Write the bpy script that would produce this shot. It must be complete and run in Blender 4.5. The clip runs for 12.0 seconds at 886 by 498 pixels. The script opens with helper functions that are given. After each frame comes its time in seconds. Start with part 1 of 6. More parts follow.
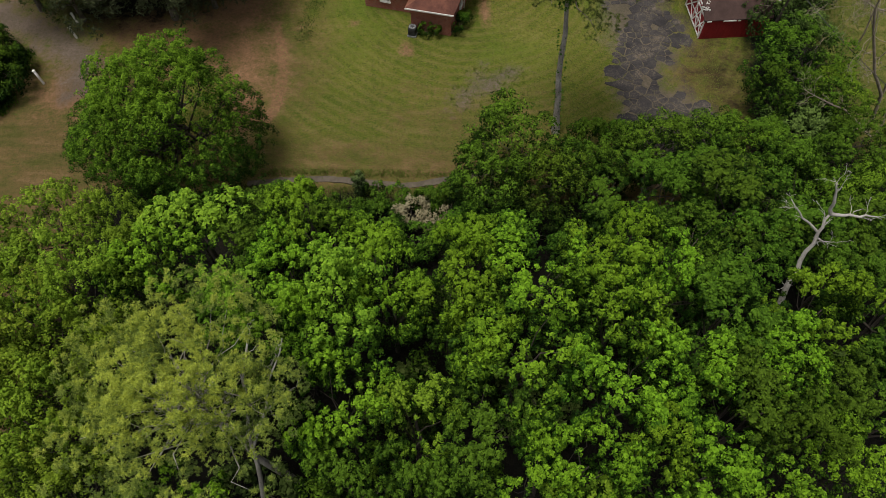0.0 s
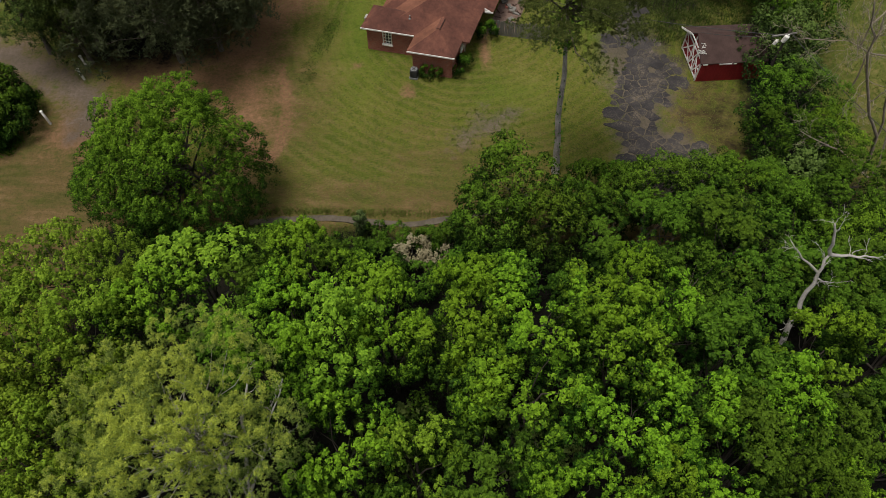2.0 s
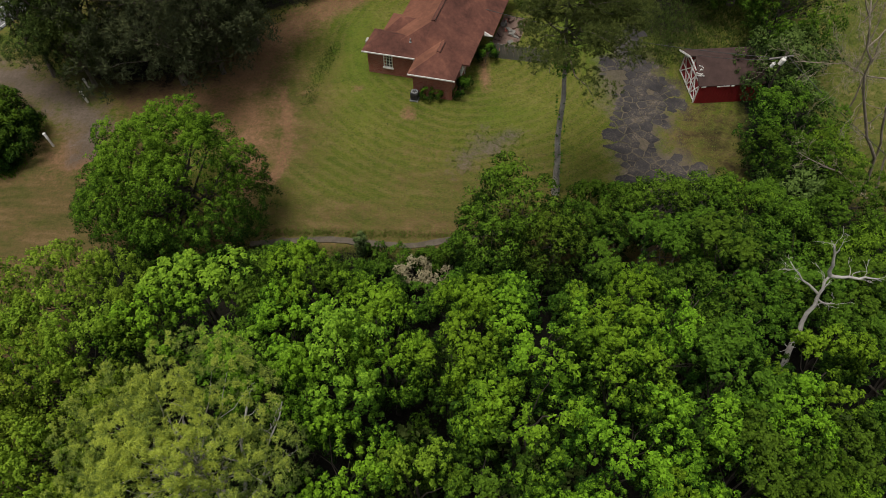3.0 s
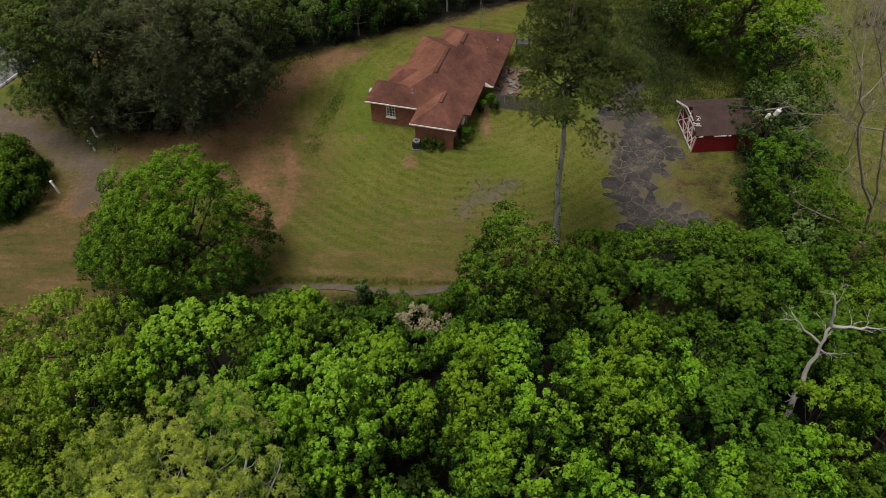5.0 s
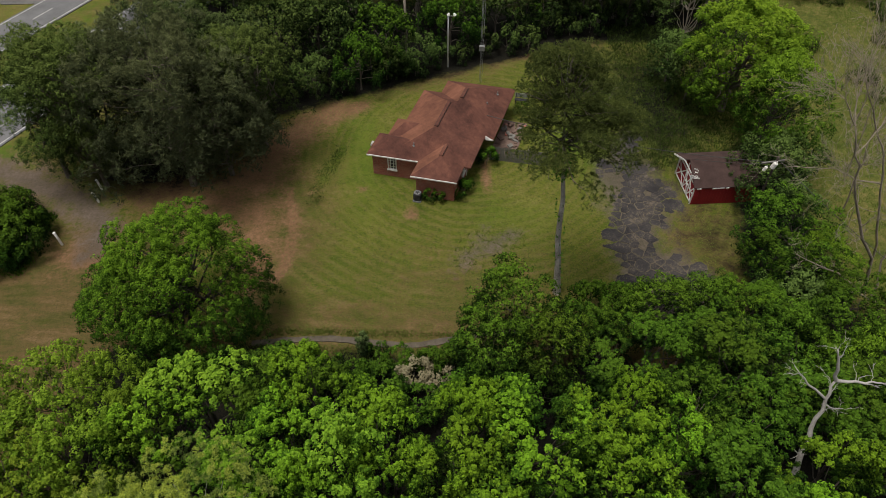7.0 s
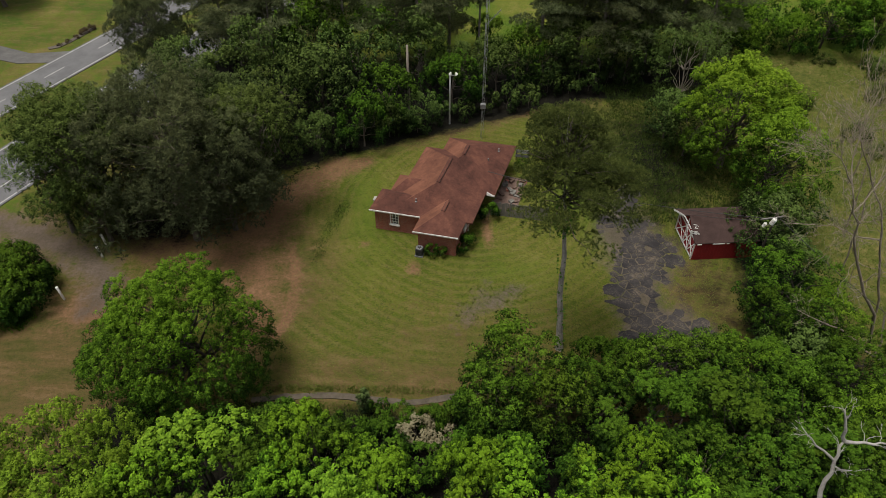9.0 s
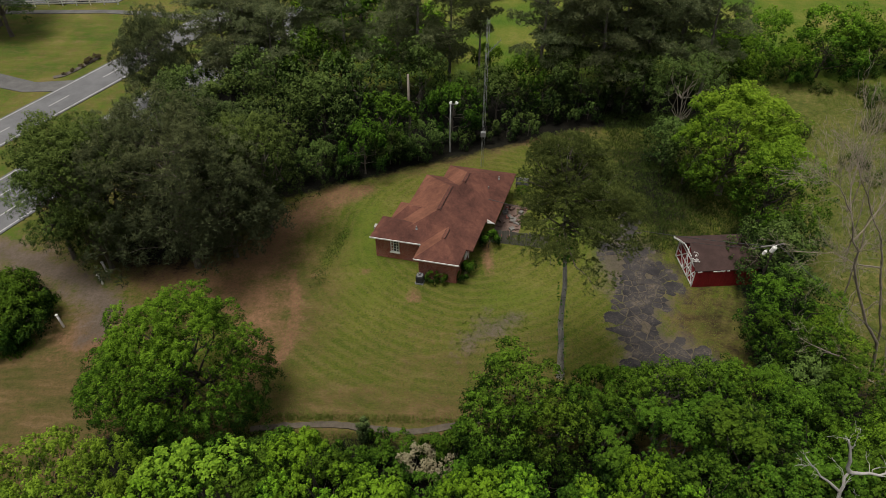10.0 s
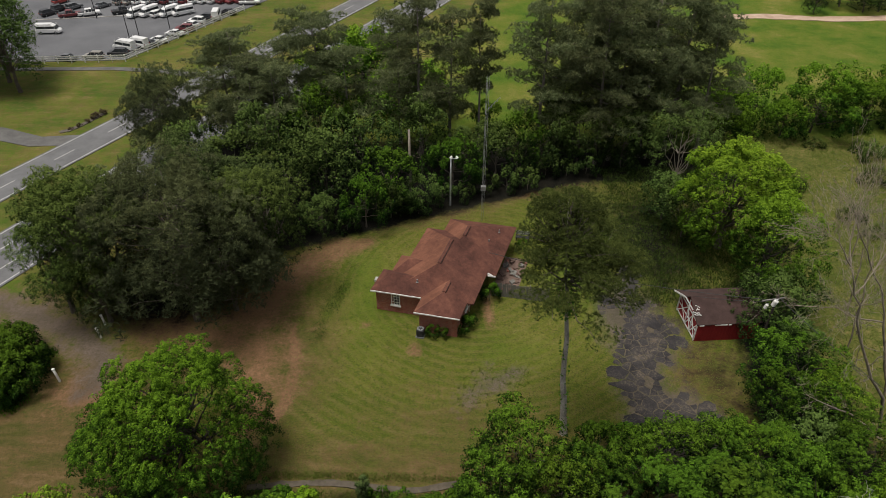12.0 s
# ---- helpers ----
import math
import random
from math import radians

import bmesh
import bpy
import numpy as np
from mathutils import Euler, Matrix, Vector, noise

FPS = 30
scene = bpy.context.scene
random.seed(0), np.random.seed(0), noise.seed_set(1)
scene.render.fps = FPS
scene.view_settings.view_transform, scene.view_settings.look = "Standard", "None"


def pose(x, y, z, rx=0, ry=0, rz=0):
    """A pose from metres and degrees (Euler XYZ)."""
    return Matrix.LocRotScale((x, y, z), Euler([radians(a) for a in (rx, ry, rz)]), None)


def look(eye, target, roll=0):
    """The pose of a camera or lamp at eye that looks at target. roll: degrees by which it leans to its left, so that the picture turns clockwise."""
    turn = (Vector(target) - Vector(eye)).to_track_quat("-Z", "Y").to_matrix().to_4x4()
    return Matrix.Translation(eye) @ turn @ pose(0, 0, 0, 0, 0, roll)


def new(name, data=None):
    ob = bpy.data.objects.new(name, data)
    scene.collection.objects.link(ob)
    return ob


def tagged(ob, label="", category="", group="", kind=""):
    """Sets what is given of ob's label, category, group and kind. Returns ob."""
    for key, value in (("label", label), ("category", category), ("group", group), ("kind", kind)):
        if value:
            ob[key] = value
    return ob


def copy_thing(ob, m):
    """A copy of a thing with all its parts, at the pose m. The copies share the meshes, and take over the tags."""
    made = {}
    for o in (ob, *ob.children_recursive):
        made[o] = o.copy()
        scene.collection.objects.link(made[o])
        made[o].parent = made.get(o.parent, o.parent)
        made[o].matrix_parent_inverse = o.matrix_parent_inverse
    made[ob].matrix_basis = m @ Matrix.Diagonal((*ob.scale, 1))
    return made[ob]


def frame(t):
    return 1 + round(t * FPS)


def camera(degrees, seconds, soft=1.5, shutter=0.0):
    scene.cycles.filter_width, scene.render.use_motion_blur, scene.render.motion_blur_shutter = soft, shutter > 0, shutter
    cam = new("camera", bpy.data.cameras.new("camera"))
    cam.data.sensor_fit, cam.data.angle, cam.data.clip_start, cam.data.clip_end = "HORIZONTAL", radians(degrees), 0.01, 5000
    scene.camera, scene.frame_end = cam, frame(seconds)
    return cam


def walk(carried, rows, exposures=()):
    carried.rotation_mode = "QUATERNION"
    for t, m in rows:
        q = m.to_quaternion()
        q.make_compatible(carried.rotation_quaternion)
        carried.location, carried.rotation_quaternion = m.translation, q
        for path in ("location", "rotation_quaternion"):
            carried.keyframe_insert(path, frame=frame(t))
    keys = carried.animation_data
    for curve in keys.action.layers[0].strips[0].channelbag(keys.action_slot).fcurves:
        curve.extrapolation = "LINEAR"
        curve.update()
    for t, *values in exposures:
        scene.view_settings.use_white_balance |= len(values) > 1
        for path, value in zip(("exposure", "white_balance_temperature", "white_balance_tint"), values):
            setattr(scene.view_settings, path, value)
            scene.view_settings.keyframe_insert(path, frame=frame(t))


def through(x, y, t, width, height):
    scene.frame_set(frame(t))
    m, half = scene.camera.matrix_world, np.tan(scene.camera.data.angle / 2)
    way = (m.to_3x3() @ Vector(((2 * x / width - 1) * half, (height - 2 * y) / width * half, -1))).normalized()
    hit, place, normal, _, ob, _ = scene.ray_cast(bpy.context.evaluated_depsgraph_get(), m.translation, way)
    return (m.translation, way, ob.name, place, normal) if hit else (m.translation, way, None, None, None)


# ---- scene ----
cam = camera(66.8, 12.0, soft=0.88)
PATH = [
    (0, (-0.062, 4.834, 40.835), (-0.073, 5.842, 39.108), 0.3),
    (0.5, (-0.069, 4.854, 40.864), (-0.082, 5.884, 39.15), 0.3),
    (1, (-0.074, 4.874, 40.908), (-0.087, 5.928, 39.209), 0.3),
    (1.5, (-0.087, 4.888, 40.962), (-0.101, 5.966, 39.277), 0.3),
    (2, (-0.097, 4.887, 41.018), (-0.111, 5.989, 39.349), 0.3),
    (2.5, (-0.096, 4.902, 41.07), (-0.112, 6.029, 39.417), 0.2),
    (3, (-0.097, 4.933, 41.123), (-0.113, 6.084, 39.487), 0.2),
    (5, (-0.157, 5.048, 41.486), (-0.177, 6.302, 39.928), 0.2),
    (5.5, (-0.147, 5.084, 41.535), (-0.169, 6.363, 39.998), 0.2),
    (6, (-0.129, 5.118, 41.58), (-0.152, 6.423, 40.065), 0.2),
    (6.5, (-0.11, 5.16, 41.624), (-0.134, 6.494, 40.134), 0.2),
    (7, (-0.108, 5.194, 41.67), (-0.134, 6.557, 40.207), 0.1),
    (9, (-0.196, 5.341, 42.034), (-0.227, 6.811, 40.678), 0.1),
    (9.5, (-0.211, 5.363, 42.088), (-0.243, 6.859, 40.761), 0.1),
    (10, (-0.218, 5.38, 42.144), (-0.251, 6.902, 40.846), 0.1),
    (10.5, (-0.239, 5.397, 42.2), (-0.273, 6.944, 40.932), 0.1),
    (11, (-0.278, 5.419, 42.252), (-0.311, 6.988, 41.012), 0.2),
    (11.5, (-0.325, 5.44, 42.293), (-0.358, 7.032, 41.084), 0.2),
    (12, (-0.387, 5.465, 42.322), (-0.419, 7.081, 41.144), 0.2),
]
walk(cam, [(t, look(eye, target, roll)) for t, eye, target, roll in PATH])

# ---- world, sun, exposure ----
SUN_FROM = Vector((-0.22, -0.10, 0.97)).normalized()
world = bpy.data.worlds.new("world")
scene.world = world
world.use_nodes = True
wn = world.node_tree.nodes
sky = wn.new("ShaderNodeTexSky")
sky.sky_type, sky.sun_disc = "NISHITA", False
sky.sun_elevation = math.asin(SUN_FROM.z)
sky.sun_rotation = math.atan2(SUN_FROM.x, SUN_FROM.y)
sky.air_density, sky.dust_density = 1.0, 4.0
grey_sky = wn.new("ShaderNodeMix")
grey_sky.data_type = "RGBA"
grey_sky.inputs["Factor"].default_value = 0.75
grey_sky.inputs["B"].default_value = (6.3, 6.2, 6.0, 1)
world.node_tree.links.new(sky.outputs["Color"], grey_sky.inputs["A"])
# an overcast sky is brightest overhead
up_way = wn.new("ShaderNodeTexCoord")
split = wn.new("ShaderNodeSeparateXYZ")
zenith = wn.new("ShaderNodeMapRange")
zenith.inputs["To Min"].default_value, zenith.inputs["To Max"].default_value = 0.45, 1.45
cloud = wn.new("ShaderNodeVectorMath")
cloud.operation = "SCALE"
world.node_tree.links.new(up_way.outputs["Generated"], split.inputs[0])
world.node_tree.links.new(split.outputs["Z"], zenith.inputs["Value"])
world.node_tree.links.new(grey_sky.outputs["Result"], cloud.inputs[0])
world.node_tree.links.new(zenith.outputs["Result"], cloud.inputs["Scale"])
world.node_tree.links.new(cloud.outputs["Vector"], wn["Background"].inputs["Color"])
wn["Background"].inputs["Strength"].default_value = 0.075
sun = new("sun", bpy.data.lights.new("sun", "SUN"))
sun.data.energy, sun.data.angle, sun.data.color = 3.2, radians(24), (1.0, 0.95, 0.87)
sun.rotation_euler = SUN_FROM.to_track_quat("Z", "Y").to_euler()
scene.view_settings.exposure = 0.0

# ---- materials ----
def ramp_stops(node, stops):
    el = node.color_ramp.elements
    while len(el) < len(stops):
        el.new(0.5)
    for e, (p, c) in zip(el, stops):
        e.position, e.color = p, (*c, 1)


class Mat:
    """A node material with a Principled surface and small helpers."""

    def __init__(self, name, rough=0.8, metal=0.0, spec=0.3):
        self.m = bpy.data.materials.new(name)
        self.m.use_nodes = True
        self.t = self.m.node_tree
        self.b = self.t.nodes["Principled BSDF"]
        self.set(self.b, "Roughness", rough)
        self.set(self.b, "Metallic", metal)
        self.set(self.b, "Specular IOR Level", spec)
        self.coord = self.t.nodes.new("ShaderNodeTexCoord")

    def set(self, node, key, value):
        if hasattr(value, "default_value") or hasattr(value, "is_output"):
            self.t.links.new(value, node.inputs[key])
        else:
            node.inputs[key].default_value = value

    def noise(self, scale, detail=3.0, rough=0.6, stretch=(1, 1, 1)):
        mp = self.t.nodes.new("ShaderNodeMapping")
        mp.inputs["Scale"].default_value = stretch
        self.t.links.new(self.coord.outputs["Object"], mp.inputs["Vector"])
        n = self.t.nodes.new("ShaderNodeTexNoise")
        n.inputs["Scale"].default_value, n.inputs["Detail"].default_value = scale, detail
        n.inputs["Roughness"].default_value = rough
        self.t.links.new(mp.outputs["Vector"], n.inputs["Vector"])
        return n.outputs["Fac"]

    def ramp(self, fac, stops):
        r = self.t.nodes.new("ShaderNodeValToRGB")
        ramp_stops(r, stops)
        self.t.links.new(fac, r.inputs["Fac"])
        return r.outputs["Color"]

    def mix(self, fac, a, b, blend="MIX"):
        x = self.t.nodes.new("ShaderNodeMix")
        x.data_type, x.blend_type = "RGBA", blend
        for key, val in (("Factor", fac), ("A", a), ("B", b)):
            if isinstance(val, tuple):
                val = (*val, 1)
            self.set(x, key, val)
        return x.outputs["Result"]

    def math(self, op, a, b=0.0, clamp=False):
        x = self.t.nodes.new("ShaderNodeMath")
        x.operation, x.use_clamp = op, clamp
        for k, val in ((0, a), (1, b)):
            self.set(x, k, val)
        return x.outputs[0]

    def attr(self, name):
        a = self.t.nodes.new("ShaderNodeAttribute")
        a.attribute_name = name
        return a.outputs["Fac"]

    def bump(self, height, strength=0.4, dist=0.05):
        n = self.t.nodes.new("ShaderNodeBump")
        n.inputs["Strength"].default_value, n.inputs["Distance"].default_value = strength, dist
        self.t.links.new(height, n.inputs["Height"])
        self.t.links.new(n.outputs["Normal"], self.b.inputs["Normal"])

    def color(self, c):
        self.set(self.b, "Base Color", (*c, 1) if isinstance(c, tuple) else c)
        return self


def surface(name, lo, hi, scale, rough=0.85, fine=None, bump=0.3, dist=0.02, stretch=(1, 1, 1), spec=0.3, metal=0.0):
    """Two-scale mottled surface between two colours, with bump from the finer noise."""
    k = Mat(name, rough, metal, spec)
    big = k.noise(scale, 3, 0.6, stretch)
    small = k.noise(fine or scale * 9, 3, 0.65, stretch)
    f = k.math("ADD", k.math("MULTIPLY", big, 0.6), k.math("MULTIPLY", small, 0.4))
    k.color(k.ramp(f, [(0.33, lo), (0.67, hi)]))
    k.bump(small, bump, dist)
    return k.m


def foliage(name, dark, mid, light, through=0.24, rough=0.7):
    """Leaves: colour varies leaf by leaf and tree by tree, paler at fresh shoot tips and, as painted top light, towards
    crown tops; some light passes through.
    """
    k = Mat(name, rough, 0.0, 0.08)
    geo = k.t.nodes.new("ShaderNodeNewGeometry")
    obj = k.t.nodes.new("ShaderNodeObjectInfo")
    big = k.noise(1.3, 2)
    f = k.math("ADD", k.math("ADD", k.math("MULTIPLY", geo.outputs["Random Per Island"], 0.3), k.math("MULTIPLY", big, 0.25)), k.math("MULTIPLY", k.attr("top_lit"), 0.5))
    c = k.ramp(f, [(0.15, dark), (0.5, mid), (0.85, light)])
    hue = k.t.nodes.new("ShaderNodeHueSaturation")
    k.set(hue, "Hue", k.math("ADD", k.math("MULTIPLY", obj.outputs["Random"], 0.018), 0.499))
    k.set(hue, "Value", k.math("ADD", k.math("MULTIPLY", obj.outputs["Random"], 0.3), 0.88))
    k.set(hue, "Saturation", 1.0)
    k.set(hue, "Color", c)
    c = hue.outputs["Color"]
    k.color(c)
    tr = k.t.nodes.new("ShaderNodeBsdfTranslucent")
    k.set(tr, "Color", c)
    mx = k.t.nodes.new("ShaderNodeMixShader")
    mx.inputs[0].default_value = through
    k.t.links.new(k.b.outputs[0], mx.inputs[1])
    k.t.links.new(tr.outputs[0], mx.inputs[2])
    k.t.links.new(mx.outputs[0], k.t.nodes["Material Output"].inputs["Surface"])
    return k.m


def shingles(name, dark, mid, light):
    """Asphalt shingles: courses, granule speckle, and streaky weather stains."""
    k = Mat(name, 0.95, 0, 0.15)
    stain, patch, speck = k.noise(0.38, 4, 0.6, (1, 1, 0.5)), k.noise(2.2, 4, 0.7), k.noise(22, 2, 0.7)
    f = k.math("ADD", k.math("ADD", k.math("MULTIPLY", stain, 0.5), k.math("MULTIPLY", patch, 0.25)), k.math("MULTIPLY", speck, 0.25))
    k.color(k.ramp(f, [(0.36, dark), (0.5, mid), (0.64, light)]))
    wv = k.t.nodes.new("ShaderNodeTexWave")
    wv.bands_direction = "Z"
    wv.inputs["Scale"].default_value, wv.inputs["Distortion"].default_value = 2.2, 0.0
    k.t.links.new(k.coord.outputs["Object"], wv.inputs["Vector"])
    k.bump(k.math("ADD", k.math("MULTIPLY", wv.outputs["Fac"], 0.5), k.math("MULTIPLY", speck, 0.7)), 0.3, 0.02)
    return k.m


M = {}
# low ends near black: shade within the crowns is in the leaf colour
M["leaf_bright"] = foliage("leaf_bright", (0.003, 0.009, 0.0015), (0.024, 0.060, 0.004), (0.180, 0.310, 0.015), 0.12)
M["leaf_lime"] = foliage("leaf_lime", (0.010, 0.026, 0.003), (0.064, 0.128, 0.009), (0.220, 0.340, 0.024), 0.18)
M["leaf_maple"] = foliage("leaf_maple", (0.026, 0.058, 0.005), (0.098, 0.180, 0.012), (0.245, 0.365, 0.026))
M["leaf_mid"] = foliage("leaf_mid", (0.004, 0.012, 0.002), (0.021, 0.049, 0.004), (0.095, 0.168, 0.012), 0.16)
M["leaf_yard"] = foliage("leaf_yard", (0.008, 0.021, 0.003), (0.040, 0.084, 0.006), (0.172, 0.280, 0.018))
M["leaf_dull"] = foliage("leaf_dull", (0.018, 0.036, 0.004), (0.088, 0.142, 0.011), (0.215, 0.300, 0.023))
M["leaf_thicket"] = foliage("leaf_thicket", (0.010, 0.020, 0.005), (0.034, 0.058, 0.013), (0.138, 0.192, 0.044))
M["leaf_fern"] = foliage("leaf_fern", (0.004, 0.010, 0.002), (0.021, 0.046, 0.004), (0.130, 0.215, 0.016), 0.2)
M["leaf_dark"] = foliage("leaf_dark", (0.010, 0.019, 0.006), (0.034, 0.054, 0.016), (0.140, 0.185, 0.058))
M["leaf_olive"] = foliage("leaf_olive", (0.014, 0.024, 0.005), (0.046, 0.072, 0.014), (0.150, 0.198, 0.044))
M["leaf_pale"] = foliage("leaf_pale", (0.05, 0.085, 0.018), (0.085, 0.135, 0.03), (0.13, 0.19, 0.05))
# tree-line pines: distance haze is mixed into the needle colour
M["needle_hazed"] = foliage("needle_hazed", (0.074, 0.089, 0.042), (0.142, 0.166, 0.078), (0.270, 0.292, 0.130), 0.42)
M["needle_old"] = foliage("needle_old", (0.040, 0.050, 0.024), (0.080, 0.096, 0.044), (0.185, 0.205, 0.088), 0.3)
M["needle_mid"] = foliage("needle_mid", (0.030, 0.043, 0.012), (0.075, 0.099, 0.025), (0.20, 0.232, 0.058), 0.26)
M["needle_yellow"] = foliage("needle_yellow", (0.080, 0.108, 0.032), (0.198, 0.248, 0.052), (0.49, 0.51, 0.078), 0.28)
M["ivy"] = foliage("ivy", (0.03, 0.08, 0.01), (0.05, 0.13, 0.012), (0.09, 0.19, 0.02))
M["weed"] = foliage("weed", (0.085, 0.12, 0.02), (0.13, 0.165, 0.03), (0.20, 0.22, 0.055), 0.4)
M["dry_leaf"] = foliage("dry_leaf", (0.10, 0.09, 0.05), (0.19, 0.16, 0.10), (0.30, 0.26, 0.17), 0.2)
M["bark"] = surface("bark", (0.05, 0.04, 0.032), (0.15, 0.13, 0.11), 2.0, 0.95, 14, 0.7, 0.04, (1, 1, 0.35))
M["bark_dark"] = surface("bark_dark", (0.022, 0.018, 0.014), (0.07, 0.06, 0.048), 2.0, 0.95, 14, 0.7, 0.04, (1, 1, 0.35))
M["bark_pine"] = surface("bark_pine", (0.09, 0.075, 0.065), (0.30, 0.27, 0.25), 1.6, 0.95, 11, 0.8, 0.05, (1, 1, 0.4))
M["bark_grey"] = surface("bark_grey", (0.16, 0.145, 0.13), (0.52, 0.49, 0.45), 1.6, 0.95, 11, 0.8, 0.05, (1, 1, 0.4))
M["bark_pale"] = surface("bark_pale", (0.15, 0.125, 0.10), (0.34, 0.30, 0.25), 3.0, 0.9, 20, 0.5, 0.02, (1, 1, 0.4))
M["bark_twig"] = surface("bark_twig", (0.15, 0.122, 0.095), (0.34, 0.29, 0.23), 3.0, 0.9, 20, 0.5, 0.02, (1, 1, 0.4))
M["dead_wood"] = surface("dead_wood", (0.22, 0.205, 0.19), (0.46, 0.44, 0.41), 2.0, 0.85, 16, 0.5, 0.02, (1, 1, 0.4))
M["shingle"] = shingles("shingle", (0.048, 0.022, 0.018), (0.105, 0.045, 0.034), (0.190, 0.080, 0.054))
M["shingle_pale"] = shingles("shingle_pale", (0.085, 0.037, 0.026), (0.155, 0.067, 0.044), (0.245, 0.108, 0.070))
M["shingle_old"] = surface("shingle_old", (0.032, 0.019, 0.017), (0.075, 0.045, 0.04), 1.2, 0.95, 18, 0.5, 0.02)
M["white_paint"] = surface("white_paint", (0.62, 0.61, 0.58), (0.82, 0.81, 0.79), 2.0, 0.6, 30, 0.15, 0.004)
M["red_paint"] = surface("red_paint", (0.15, 0.009, 0.012), (0.27, 0.017, 0.021), 1.5, 0.7, 12, 0.3, 0.01, (1, 1, 0.3))
M["grey_wood"] = surface("grey_wood", (0.10, 0.095, 0.085), (0.22, 0.21, 0.19), 2.0, 0.9, 14, 0.4, 0.01, (1, 1, 0.25))
M["concrete"] = surface("concrete", (0.28, 0.27, 0.25), (0.44, 0.42, 0.39), 1.5, 0.9, 22, 0.3, 0.01)
M["lane"] = surface("lane", (0.075, 0.073, 0.072), (0.15, 0.146, 0.14), 0.5, 0.95, 6, 0.4, 0.02)
M["scrub"] = foliage("scrub", (0.05, 0.034, 0.02), (0.09, 0.064, 0.038), (0.15, 0.115, 0.07), 0.2)
M["path_gravel"] = surface("path_gravel", (0.055, 0.046, 0.033), (0.13, 0.108, 0.084), 1.8, 0.95, 20, 0.5, 0.02)
M["asphalt"] = surface("asphalt", (0.10, 0.10, 0.104), (0.165, 0.165, 0.17), 0.35, 0.9, 12, 0.3, 0.01)
M["lot_asphalt"] = surface("lot_asphalt", (0.085, 0.087, 0.095), (0.15, 0.152, 0.162), 0.12, 0.9, 4, 0.2, 0.01)
M["road_white"] = surface("road_white", (0.27, 0.27, 0.26), (0.5, 0.5, 0.48), 1.5, 0.8)
M["galvanised"] = surface("galvanised", (0.38, 0.39, 0.40), (0.55, 0.56, 0.57), 3.0, 0.45, 20, 0.1, 0.002, metal=0.6)
M["dull_steel"] = surface("dull_steel", (0.18, 0.185, 0.19), (0.30, 0.305, 0.31), 3.0, 0.6, 20, 0.1, 0.002, metal=0.3)
M["dark_metal"] = surface("dark_metal", (0.03, 0.03, 0.032), (0.07, 0.07, 0.075), 3.0, 0.5, 20, 0.1, 0.002, metal=0.4)
M["rubber"] = surface("rubber", (0.015, 0.015, 0.015), (0.03, 0.03, 0.03), 5, 0.85)
M["wire"] = surface("wire", (0.03, 0.03, 0.03), (0.06, 0.06, 0.06), 5, 0.6)
M["debris"] = surface("debris", (0.09, 0.055, 0.042), (0.20, 0.14, 0.115), 1.3, 0.95, 9, 0.6, 0.03)


def car_paint(name, c):
    k = Mat(name, 0.32, 0.0, 0.5)
    k.color(k.mix(k.math("MULTIPLY", k.noise(1.2), 0.25), c, tuple(v * 0.7 + 0.03 for v in c)))
    k.set(k.b, "Coat Weight", 0.5)
    return k.m


for cname, c in (("white", (0.78, 0.78, 0.78)), ("black", (0.02, 0.02, 0.024)), ("maroon", (0.16, 0.02, 0.025)),
                 ("silver", (0.42, 0.43, 0.45)), ("grey", (0.12, 0.125, 0.135)), ("red", (0.30, 0.025, 0.02)), ("pewter", (0.25, 0.235, 0.21))):
    M["paint_" + cname] = car_paint("paint_" + cname, c)
glass = Mat("dark_glass", 0.08, 0.0, 0.6)
M["dark_glass"] = glass.color(glass.ramp(glass.noise(2.0), [(0.3, (0.012, 0.014, 0.016)), (0.7, (0.03, 0.034, 0.038))])).m


def plates_material():
    k = Mat("old_asphalt", 0.92, 0, 0.25)
    obj = k.t.nodes.new("ShaderNodeObjectInfo")
    base = k.ramp(k.math("ADD", k.math("MULTIPLY", k.noise(0.55, 5, 0.7), 0.65), k.math("MULTIPLY", k.noise(9, 3), 0.35)),
                  [(0.40, (0.020, 0.018, 0.020)), (0.5, (0.036, 0.033, 0.034)), (0.56, (0.066, 0.056, 0.048)), (0.63, (0.14, 0.112, 0.085))])
    k.color(k.mix(k.math("MULTIPLY", obj.outputs["Random"], 0.14), base, (0.12, 0.108, 0.097)))
    k.bump(k.noise(25, 3), 0.5, 0.02)
    return k.m


M["old_asphalt"] = plates_material()


def brick_material():
    k = Mat("brick", 0.9, 0, 0.25)
    br = k.t.nodes.new("ShaderNodeTexBrick")
    mp = k.t.nodes.new("ShaderNodeMapping")
    k.t.links.new(k.coord.outputs["UV"], mp.inputs["Vector"])
    k.t.links.new(mp.outputs["Vector"], br.inputs["Vector"])
    for key, val in (("Color1", (0.24, 0.060, 0.042, 1)), ("Color2", (0.42, 0.135, 0.092, 1)), ("Mortar", (0.42, 0.33, 0.28, 1)),
                     ("Scale", 1.0), ("Mortar Size", 0.008), ("Brick Width", 0.215), ("Row Height", 0.075)):
        br.inputs[key].default_value = val
    k.color(k.mix(k.math("MULTIPLY", k.noise(0.8, 4), 0.7), br.outputs["Color"], (0.21, 0.062, 0.046), "MIX"))
    k.bump(br.outputs["Fac"], -0.4, 0.008)
    return k.m


M["brick"] = brick_material()


